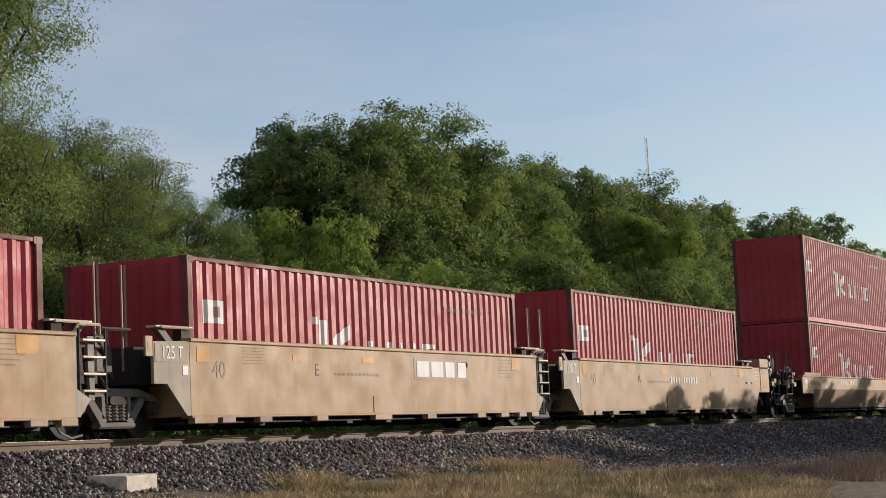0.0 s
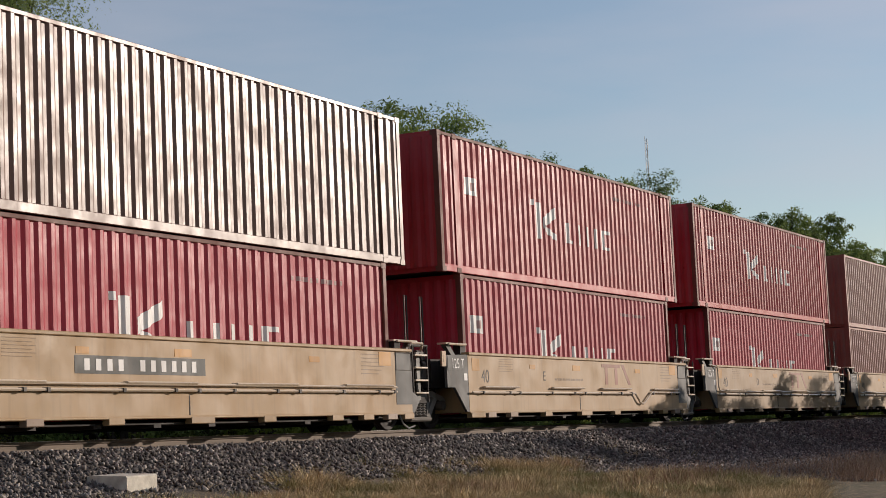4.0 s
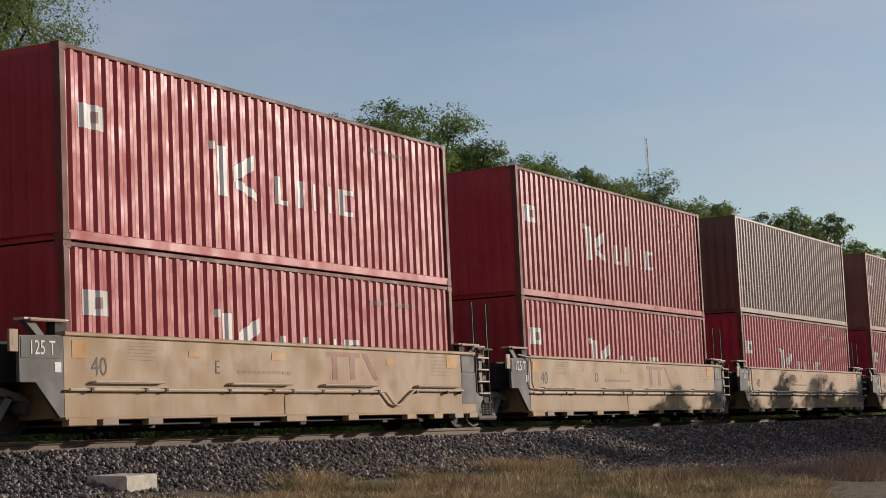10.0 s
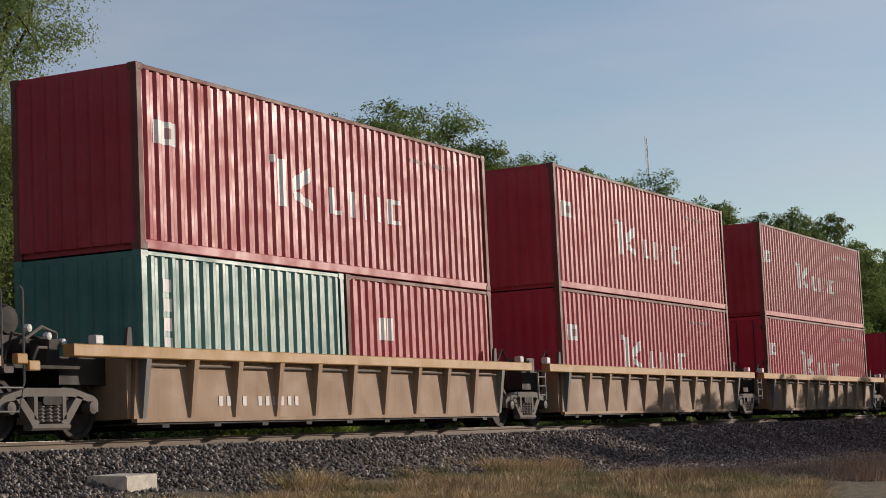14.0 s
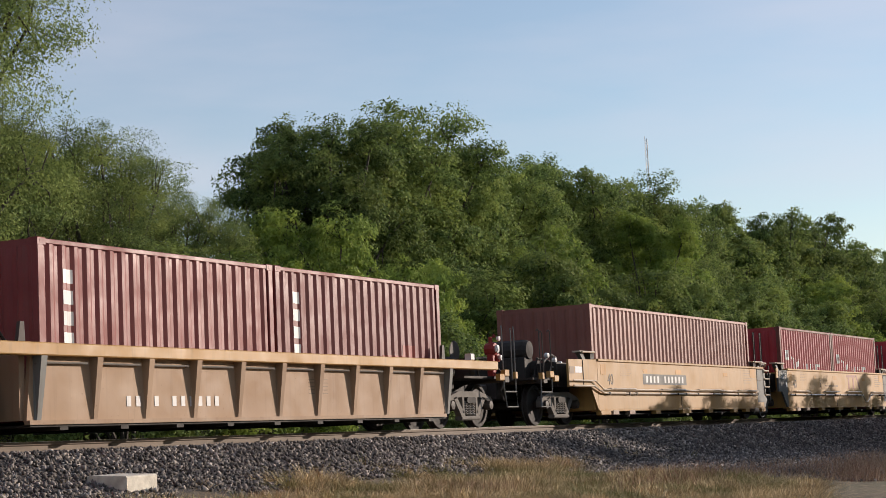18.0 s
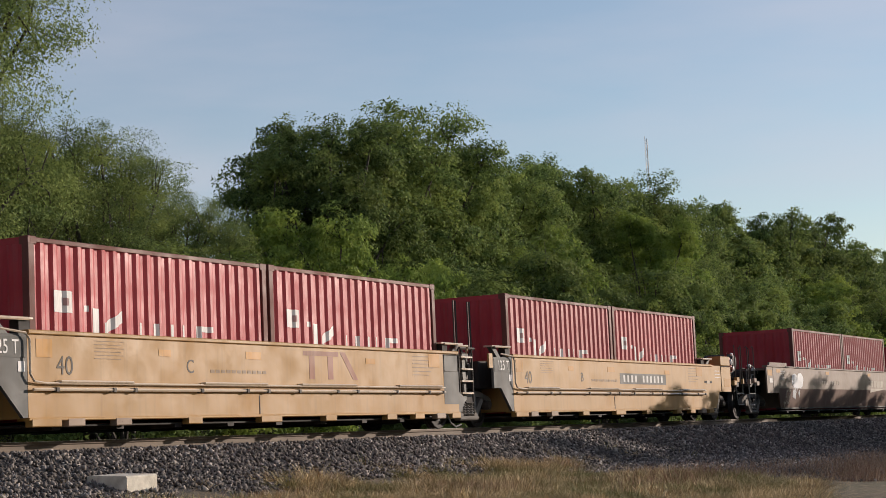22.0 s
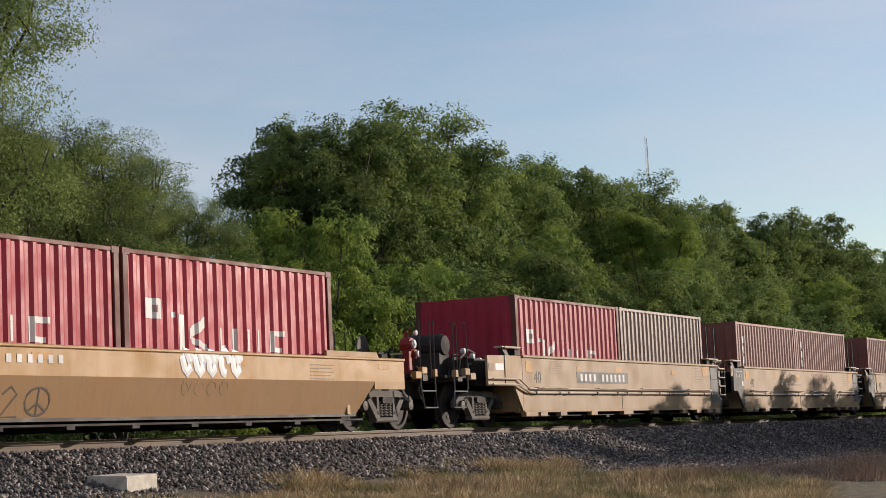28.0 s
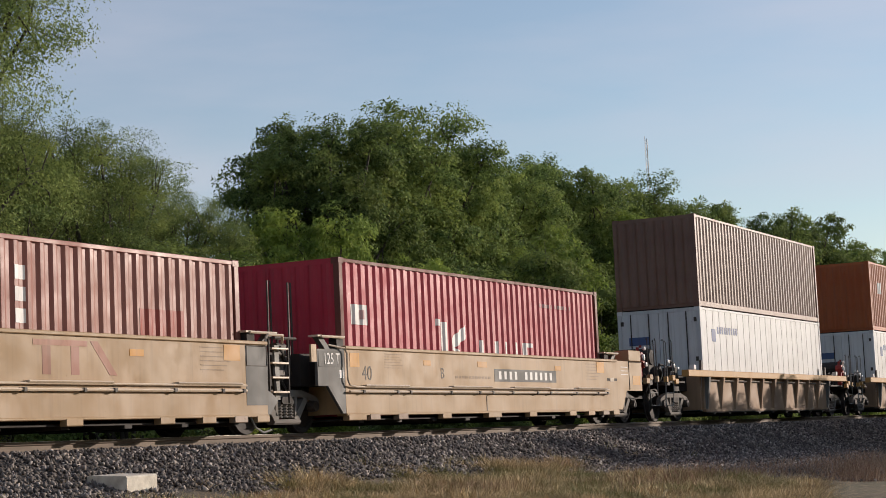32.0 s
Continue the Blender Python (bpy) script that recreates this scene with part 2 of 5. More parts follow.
class Shape:
    """Collects vertices and faces of one part."""

    def __init__(self):
        self.v, self.f = [], []

    def add(self, verts, faces):
        k = len(self.v)
        self.v += [tuple(p) for p in verts]
        self.f += [tuple(k + i for i in f) for f in faces]
        return self

    def box(self, x0, x1, y0, y1, z0, z1, b=0.0):
        """A box; b bevels the edges along its longest side."""
        if b <= 0:
            p = [(x, y, z) for x in (x0, x1) for y in (y0, y1) for z in (z0, z1)]
            return self.add(p, [(0, 1, 3, 2), (4, 6, 7, 5), (0, 4, 5, 1), (2, 3, 7, 6), (0, 2, 6, 4), (1, 5, 7, 3)])
        d = (x1 - x0, y1 - y0, z1 - z0)
        axis = d.index(max(d))
        lo, hi = [(x0, x1), (y0, y1), (z0, z1)][axis]
        (a0, a1), (c0, c1) = [r for i, r in enumerate(((x0, x1), (y0, y1), (z0, z1))) if i != axis]
        ring = [(a0 + b, c0), (a1 - b, c0), (a1, c0 + b), (a1, c1 - b), (a1 - b, c1), (a0 + b, c1), (a0, c1 - b), (a0, c0 + b)]
        return self.extrude(ring, lo, hi, axis)

    def extrude(self, ring, lo, hi, axis=1):
        """A polygon in the two other axes, swept from lo to hi along the axis."""
        n = len(ring)
        put = {0: lambda s, a, c: (s, a, c), 1: lambda s, a, c: (a, s, c), 2: lambda s, a, c: (a, c, s)}[axis]
        verts = [put(lo, a, c) for a, c in ring] + [put(hi, a, c) for a, c in ring]
        faces = [tuple(range(n))[::-1], tuple(range(n, 2 * n))] + [(i, (i + 1) % n, n + (i + 1) % n, n + i) for i in range(n)]
        return self.add(verts, faces)

    def rod(self, points, r, n=6):
        """A round bar along a line of points."""
        pts = [Vector(p) for p in points]
        rings = []
        for i, p in enumerate(pts):
            d = (pts[min(i + 1, len(pts) - 1)] - pts[max(i - 1, 0)]).normalized()
            side = d.cross(Vector((0, 0, 1)) if abs(d.z) < 0.9 else Vector((1, 0, 0))).normalized()
            up = side.cross(d)
            rings.append([p + (side * math.cos(a) + up * math.sin(a)) * r for a in [2 * math.pi * j / n for j in range(n)]])
        faces = [tuple(range(n)), tuple(range((len(pts) - 1) * n, len(pts) * n))[::-1]]
        for i in range(len(pts) - 1):
            faces += [(i * n + j, i * n + (j + 1) % n, (i + 1) * n + (j + 1) % n, (i + 1) * n + j) for j in range(n)]
        return self.add([p for ring in rings for p in ring], faces)

    def lathe(self, profile, centre, n=16, axis=2):
        """A profile of (radius, along) turned round an axis through centre."""
        verts, faces = [], []
        for r, s in profile:
            for j in range(n):
                a = 2 * math.pi * j / n
                p = {2: (r * math.cos(a), r * math.sin(a), s), 1: (r * math.cos(a), s, r * math.sin(a))}[axis]
                verts.append(tuple(c + q for c, q in zip(centre, p)))
        for i in range(len(profile) - 1):
            faces += [(i * n + j, i * n + (j + 1) % n, (i + 1) * n + (j + 1) % n, (i + 1) * n + j) for j in range(n)]
        faces += [tuple(range(n)), tuple(range((len(profile) - 1) * n, len(profile) * n))]
        return self.add(verts, faces)

    def mirror_x(self, c):
        """The same shape with its ends swapped about x = c."""
        s = Shape()
        s.v = [(2 * c - x, y, z) for x, y, z in self.v]
        s.f = [f[::-1] for f in self.f]
        return s

    def mesh(self, name, material):
        me = bpy.data.meshes.new(name)
        me.from_pydata(self.v, [], self.f)
        if material:
            me.materials.append(material)
        return me


def part(name, shape, material, parent, label=""):
    """One mesh object under a thing or under a part."""
    ob = new(name, shape.mesh(name, material) if isinstance(shape, Shape) else shape)
    ob.parent = parent
    return tagged(ob, label)


def thing(name, label, category, group="", kind="", data=None):
    return tagged(new(name, data), label, category, group, kind)


def plain(name, shape, material, label, category, group="", kind=""):
    return thing(name, label, category, group, kind, shape.mesh(name, material))



# ================= ground, track =================
PROFILE = [(-3000, -1.9), (-60, -1.8), (-17, -1.6), (-9, -1.1), (-4.6, -0.88), (-2.3, -0.25), (2.3, -0.25), (4.4, -0.8), (9, -1.0), (60, -1.1), (3000, -1.2)]


def ground_z(y):
    return float(np.interp(y, [p[0] for p in PROFILE], [p[1] for p in PROFILE]))


def sheet(xs, ys, height):
    s = Shape()
    n = len(ys)
    s.v = [(x, y, height(x, y)) for x in xs for y in ys]
    s.f = [(i * n + j, (i + 1) * n + j, (i + 1) * n + j + 1, i * n + j + 1) for i in range(len(xs) - 1) for j in range(n - 1)]
    return s


def uneven(x, y):
    soft = min(1.0, max(0.0, (abs(y) - 4.5) / 3)) if -60 < y < 60 else 0
    return ground_z(y) + soft * 0.09 * noise.noise((x * 0.35, y * 0.5, 0))


near_x = [-3000, -1200, -600, -200, -60] + [-20 + i * 1.0 for i in range(111)] + [110, 140, 180, 260, 400, 700, 1300, 3000]
near_y = [-3000, -600, -150, -60, -35, -24] + [-20 + i * 0.7 for i in range(24)] + [-3.2, -2.3, 0, 2.3, 4.4, 6, 9, 13, 18, 25, 35, 60, 150, 600, 3000]
plain("ground", sheet(near_x, near_y, uneven), SOIL, "dry grass and soil beside the railway", "ground", kind="structure")

bed = Shape()
bed.extrude([(-4.5, -0.93), (-2.35, -0.195), (2.35, -0.195), (4.5, -0.93), (4.5, -1.1), (-4.5, -1.1)], -700, 800, 0)
plain("ballast_bed", bed, GRAVEL, "crushed grey stone bed under the railway track", "ballast", kind="structure")

RAIL = [(-0.076, -0.186), (0.076, -0.186), (0.076, -0.170), (0.02, -0.150), (0.012, -0.06), (0.037, -0.045), (0.037, -0.012), (0.030, -0.002),
        (-0.030, -0.002), (-0.037, -0.012), (-0.037, -0.045), (-0.012, -0.06), (-0.02, -0.150), (-0.076, -0.170)]
for yc in (-0.755, 0.755):
    r = plain("rail", Shape().extrude([(yc + a, c) for a, c in RAIL], -700, 800, 0), RUST,
              "rust-brown steel rail with a worn bright top", "rail", "railway rails", "structure")
    spikes = Shape()
    for i in range(96):
        x = 14 + i * 0.508
        spikes.box(x, x + 0.19, yc - 0.15, yc - 0.078, -0.19, -0.172)
        spikes.box(x + 0.03, x + 0.06, yc - 0.10, yc - 0.07, -0.172, -0.135).box(x + 0.13, x + 0.16, yc - 0.10, yc - 0.07, -0.172, -0.135)
    tagged(part("rail_spikes", spikes, WORNRED, r, "rusty tie plates and spikes"), kind="stuff")
    part("running_surface", Shape().box(-700, 800, yc - 0.028, yc + 0.028, -0.001, 0.002), WORN, r, "worn bright running surface")

# ================= containers =================
WIDE = 2.438


def corrugation(x, phase=0.0):
    """Depth of the side sheet at x: 0 on the outer flats, 0.036 on the inner ones."""
    u = (x + phase) % 0.278
    if u < 0.074:
        return 0.0
    if u < 0.140:
        return 0.036 * (u - 0.074) / 0.066
    if u < 0.212:
        return 0.036
    return 0.036 * (0.278 - u) / 0.066


def breaks(a, b):
    xs = {a, b}
    k = math.floor(a / 0.278) - 1
    while k * 0.278 < b:
        xs |= {k * 0.278 + o for o in (0, 0.074, 0.140, 0.212) if a < k * 0.278 + o < b}
        k += 1
    return sorted(xs)


def side_sheet(a, b, z0, z1, y, out):
    """A corrugated steel sheet with a back, facing out (-1 or 1) along y."""
    s = Shape()
    xs = breaks(a, b)
    for back_step in (0, 0.02):
        rows = [(x, y - out * (corrugation(x) + back_step)) for x in xs]
        k = len(s.v)
        s.v += [(x, yy, z) for x, yy in rows for z in (z0, z1)]
        s.f += [(k + 2 * i, k + 2 * i + 2, k + 2 * i + 3, k + 2 * i + 1) for i in range(len(rows) - 1)]
    return s


def end_sheet(a, b, z0, z1, x, out):
    s = side_sheet(a, b, z0, z1, 0, 1)
    s.v = [(x + out * yy * 1.0, xx, z) for xx, yy, z in s.v]
    return s


def on_side(pieces, length, y=-WIDE / 2 + 0.014):
    """Paint laid on the corrugated side. A piece: x from, x to, then bottom and top heights at both ends."""
    s = Shape()
    for a, b, za, zb, zc, zd in pieces:
        xs = breaks(a, b)
        if za != zc or zb != zd:
            xs = sorted(set(xs) | {a + (b - a) * i / 8 for i in range(9)})
        k = len(s.v)
        for x in xs:
            u = (x - a) / (b - a)
            yy = y + corrugation(x) - 0.004
            s.v += [(x, yy, za + (zc - za) * u), (x, yy, zb + (zd - zb) * u)]
        s.f += [(k + 2 * i, k + 2 * i + 2, k + 2 * i + 3, k + 2 * i + 1) for i in range(len(xs) - 1)]
    return s


def bar(a, b, z0, z1):
    return (a, b, z0, z1, z0, z1)


def liner_marks(c, length, height, shift):
    """White company marks as plain bars and wedges: a flag, one tall mark, four low ones, a line of small bars."""
    if length < 7:
        z, k, x = 1.09, 0.55, 1.42
        flag = (0.55, 1.0, 1.55, 1.86)
        low, stems = 0.38, [(2.55, 2.64), (2.95, 3.05), (3.35, 3.44), (3.66, 3.75), (4.08, 4.18)]
        feet = [(2.64, 2.82), (4.18, 4.5)]
    else:
        z = height * 0.5 - 0.40
        k, x = 0.82, 4.05 + shift
        flag = (0.46 + shift, 1.06 + shift, height * 0.5 + 0.24, height * 0.5 + 0.61)
        low, stems = 0.50, [(5.78, 5.92), (6.48, 6.66), (7.0, 7.14), (7.52, 7.68), (7.95, 8.12)]
        stems = [(a + shift, b + shift) for a, b in stems]
        feet = [(5.92 + shift, 6.22 + shift), (8.12 + shift, 8.5 + shift)]
    w = k * 0.34
    group = part("company_mark", on_side([bar(x, x + w, z, z + k)], length), MARK, c, "white painted company mark of plain bars")
    rest = [(x + w * 1.5, x + k * 1.35, z + k * 0.30, z + k * 0.62, z + k * 0.66, z + k * 0.98), (x + w * 1.7, x + k * 1.40, z + k * 0.22, z + k * 0.42, z, z + k * 0.18),
            bar(x - 0.28 * k, x - 0.12 * k, z + k * 0.9, z + k * 1.06)]
    rest += [bar(p, q, z + 0.02, z + low) for p, q in stems] + [bar(p, q - 0.08, z + 0.02, z + 0.10) for p, q in feet]
    rest += [bar(feet[1][0], feet[1][1], z + low - 0.09, z + low)]
    for piece in rest:
        part("mark_bar", on_side([piece], length), MARK, group)
    a, b, z0, z1 = flag
    panel = part("flag_mark", on_side([bar(a, b, z0, z1)], length), MARK, c, "white painted flag panel")
    part("flag_emblem", on_side([bar(a + (b - a) * 0.5, a + (b - a) * 0.72, z0 + 0.10, z1 - 0.10)], length, -WIDE / 2 + 0.010), DULL, panel, "faded emblem on the flag")
    if length > 7:
        small = [bar(8.9 + shift + i * 0.21, 9.03 + shift + i * 0.21, height - 0.52, height - 0.44) for i in range(9)]
        tagged(part("code_bars", on_side(small, length), DULL, c, "row of small faded bars"), kind="stuff")


def container(length, height, mat, marks="", doors=False, overhang=0.0):
    """A steel box container: origin at the middle of its near end's bottom edge, length along x."""
    c = new("shipping_container")
    L, H, h = length, height, WIDE / 2
    edge_mat = WORNRED if mat in (RED, CRIMSON, SHINY) else mat
    for x0 in (0, L - 0.14):
        for y0 in (-h, h - 0.12):
            part("corner_post", Shape().box(x0, x0 + 0.14, y0, y0 + 0.12, 0.11, H - 0.11, 0.012), edge_mat, c)
    for x0 in ([0.001, L - 0.179] if not overhang else [0.001, overhang - 0.09, L - overhang - 0.09, L - 0.179]):
        for y0 in (-h - 0.003, h - 0.16):
            for z0 in (0.0, H - 0.118):
                cs = Shape().box(x0, x0 + 0.178, y0, y0 + 0.163, z0, z0 + 0.118, 0.012)
                cs.box(x0 + 0.05, x0 + 0.128, y0 - 0.002 if y0 < 0 else y0 + 0.16, y0 + 0.001 if y0 < 0 else y0 + 0.165, z0 + 0.03, z0 + 0.088)
                part("corner_casting", cs, edge_mat, c)
    if overhang:
        for x0 in (overhang - 0.07, L - overhang - 0.07):
            for y0 in (-h + 0.002, h - 0.05):
                part("stacking_post", Shape().box(x0, x0 + 0.14, y0, y0 + 0.048, 0.13, H - 0.13), mat, c)
    for y0 in (-h + 0.006, h - 0.066):
        part("top_rail", Shape().box(0.14, L - 0.14, y0, y0 + 0.06, H - 0.085, H - 0.015, 0.008), edge_mat, c)
        part("bottom_rail", Shape().box(0.14, L - 0.14, y0, y0 + 0.06, 0.015, 0.165, 0.01), mat, c)
    part("side_wall", side_sheet(0.14, L - 0.14, 0.165, H - 0.085, -h + 0.014, -1), mat, c)
    part("side_wall", side_sheet(0.14, L - 0.14, 0.165, H - 0.085, h - 0.014, 1), mat, c)
    roof = sheet([0.1 + i * (L - 0.2) / 60 for i in range(61)], [-h + 0.06, h - 0.06], lambda x, y: H - 0.03 + 0.012 * math.sin(x * 12))
    part("roof", roof, mat, c)
    for x0, x1 in ((0.02, 0.12), (L - 0.12, L - 0.02)):
        part("end_rail", Shape().box(x0, x1, -h + 0.14, h - 0.14, H - 0.115, H - 0.012), mat, c)
        part("end_sill", Shape().box(x0 + 0.02, x1 - 0.02, -h + 0.14, h - 0.14, 0.02, 0.15), mat, c)
    part("floor", Shape().box(0.14, L - 0.14, -h + 0.07, h - 0.07, 0.05, 0.16), DARK, c)
    if doors:
        part("end_wall", end_sheet(-h + 0.12, h - 0.12, 0.11, H - 0.11, L - 0.03, -1), mat, c)
    else:
        part("end_wall", end_sheet(-h + 0.12, h - 0.12, 0.11, H - 0.11, 0.03, 1), mat, c)
    x0, x1 = (0.02, 0.07) if doors else (L - 0.07, L - 0.02)
    for y0, y1 in ((-h + 0.12, -0.006), (0.006, h - 0.12)):
        d = part("door", Shape().box(x0, x1, y0, y1, 0.13, H - 0.12, 0.0), mat, c)
        face = x0 - 0.03 if doors else x1 + 0.03
        for yb in (y0 + 0.28, y1 - 0.28):
            part("lock_rod", Shape().rod([(face, yb, 0.12), (face, yb, H - 0.11)], 0.017), STEEL, d)
        for zb in (0.35, H * 0.5, H - 0.35):
            part("hinge", Shape().box(min(face, x0), max(face, x1), y0 - 0.02 if y0 < -0.5 else y1 - 0.06, y0 + 0.06 if y0 < -0.5 else y1 + 0.02, zb - 0.06, zb + 0.06), STEEL, d)
    # small plate and seam on the end that shows
    if not doors:
        part("data_plate", Shape().box(0.018, 0.024, -h + 0.14, -h + 0.26, 0.6, 0.95), MARK, c, "pale data plate")
        part("end_seam", Shape().box(0.012, 0.026, -h + 0.52, -h + 0.545, H * 0.5, H - 0.35), STEEL, c)
        part("warning_label", Shape().box(0.014, 0.02, 0.05, 0.28, H * 0.27, H * 0.36), AMBER, c, "faded amber warning label")
    if marks == "liner":
        liner_marks(c, L, H, overhang)
    if marks == "column":
        for i in range(6):
            z1 = H - 0.42 - i * 0.30
            part("letter_bar", on_side([bar(0.56, 0.80, z1 - 0.2, z1)], L), MARK, c, "cream painted bar in a column")
    if marks == "script":
        for i in range(2):
            part("company_mark", on_side([bar(1.2 + i * 0.36, 1.45 + i * 0.36, H * 0.55, H * 0.55 + 0.42)], L), MARK, c, "white painted block")
    return c


def reefer(length, height):
    """A smooth-sided white refrigerated container with its doors on the end that shows."""
    c = container(length, height, WHITE, "", True)
    h = WIDE / 2
    for o in list(c.children):
        if o.name.startswith("side_wall"):
            bpy.data.objects.remove(o)
    for y0, s in ((-h + 0.012, -1), (h - 0.04, 1)):
        w = Shape().box(0.14, length - 0.14, y0, y0 + 0.028, 0.165, height - 0.085)
        wall = part("side_wall", w, WHITE, c, "smooth white insulated wall")
        for i in range(1, 22):
            x = i * length / 22
            part("seam", Shape().box(x - 0.012, x + 0.012, y0 - 0.004 if s < 0 else y0 + 0.028, y0 if s < 0 else y0 + 0.032, 0.17, height - 0.09), GREY, wall)
    m = Shape()
    for i in range(9):
        m.box(1.45 + i * 0.21, 1.58 + i * 0.21, -h + 0.005, -h + 0.009, height - 0.72, height - 0.52)
    tagged(part("company_mark", m, BLUE, c, "row of grey-blue bars"), kind="stuff")
    e = Shape().box(0.95, 1.3, -h + 0.005, -h + 0.009, height - 0.95, height - 0.6)
    part("emblem", e, BLUE, c, "faded blue emblem block")
    part("door_emblem", Shape().box(0.012, 0.018, 0.3, 0.9, height * 0.66, height * 0.74), BLUE, c, "blue emblem on the door")
    return c


# ================= railway trucks =================
WHEEL = 0.457


def truck(parent, x):
    """A two-axle freight truck under a car, its middle at x."""
    t = new("truck")
    t.parent = parent
    t.location = (x, 0, 0)
    tagged(t, "two-axle cast steel truck")
    for s in (-1, 1):
        y0, y1 = sorted((s * 0.93, s * 1.06))
        f = Shape()
        f.extrude([(-0.5, 0.62), (0.5, 0.62), (0.5, 0.74), (-0.5, 0.74)], y0, y1)
        for e in (-1, 1):
            arm = [(e * 0.5, 0.62), (e * 0.5, 0.74), (e * 0.98, 0.63), (e * 1.08, 0.56), (e * 1.08, 0.40), (e * 0.98, 0.40), (e * 0.95, 0.53)]
            f.extrude(arm if e < 0 else arm[::-1], y0, y1)
            leg = [(e * 0.74, 0.60), (e * 0.60, 0.63), (e * 0.24, 0.26), (e * 0.36, 0.18)]
            f.extrude(leg if e < 0 else leg[::-1], y0, y1)
            f.extrude([(e * 0.27, 0.30), (e * 0.35, 0.30), (e * 0.35, 0.62), (e * 0.27, 0.62)], y0, y1)
        f.box(-0.42, 0.42, y0 - 0.02, y1 + 0.02, 0.15, 0.24, 0.03)
        part("side_frame", f, CAST, t, "dusty cast steel side frame")
        springs = Shape()
        for xs in (-0.17, 0.0, 0.17):
            prof = []
            for i in range(6):
                z = 0.26 + i * 0.05
                prof += [(0.062, z), (0.082, z + 0.012), (0.082, z + 0.026), (0.062, z + 0.038)]
            springs.lathe(prof, (xs, s * 0.995, 0), 10)
        part("spring_nest", springs, CAST, t, "coil springs")
        for e in (-1, 1):
            cap = Shape().lathe([(0.02, s * 1.13), (0.09, s * 1.12), (0.10, s * 1.05), (0.10, s * 0.98)], (e * 0.889, 0, WHEEL), 12, 1)
            part("axle_cap", cap, STEEL, t)
    part("bolster", Shape().box(-0.2, 0.2, -1.1, 1.1, 0.50, 0.62, 0.03), DARK, t)
    for e in (-1, 1):
        w = Shape()
        for s in (-1, 1):
            rim = [(0.10, s * 0.80), (0.36, s * 0.775), (0.38, s * 0.815), (WHEEL - 0.012, s * 0.815), (WHEEL, s * 0.80), (WHEEL, s * 0.72), (WHEEL + 0.028, s * 0.70),
                   (WHEEL + 0.028, s * 0.685), (0.40, s * 0.685), (0.36, s * 0.72), (0.10, s * 0.70)]
            w.lathe(rim, (0, 0, 0), 28, 1)
            for a in range(3):
                ang = a * 2.094
                cx, cz = 0.23 * math.cos(ang), 0.23 * math.sin(ang)
                w.lathe([(0.03, s * 0.79), (0.045, s * 0.798)], (cx, 0, cz), 8, 1)
        w.lathe([(0.085, -0.98), (0.085, 0.98)], (0, 0, 0), 12, 1)
        ws = part("wheelset", w, DARK, t, "grimy dark steel wheelset")
        ws.location = (e * 0.889, 0, WHEEL)
        ws["axle"] = e
    return t


# ================= well cars =================


def grab(s, x0, x1, y, z, out=0.06, r=0.014):
    s.rod([(x0, y + out, z), (x0, y, z), (x1, y, z), (x1, y + out, z)], r, 5)
    return s


def ladder(parent, x0, x1, y, z0, z1, n, material=GREY):
    """A ladder: one stringer, with the other stringer and the rungs as its parts."""
    lad = part("ladder", Shape().rod([(x0, y, z0), (x0, y, z1)], 0.022, 5), material, parent, "steel ladder")
    part("stringer", Shape().rod([(x1, y, z0), (x1, y, z1)], 0.022, 5), material, lad)
    for i in range(n):
        z = z0 + (z1 - z0) * (i + 0.5) / n
        part("rung", Shape().rod([(x0, y, z), (x1, y, z)], 0.016, 5), material, lad)
    return lad


def well_floor(c, a, b, z=0.22):
    f = Shape().box(a, b, -1.36, 1.36, z - 0.03, z)
    for i in range(9):
        x = a + (b - a) * (i + 0.5) / 9
        f.box(x - 0.09, x + 0.09, -1.38, 1.38, z - 0.08, z - 0.03)
    part("floor_frame", f, DARK, c, "dark cross members of the well floor")


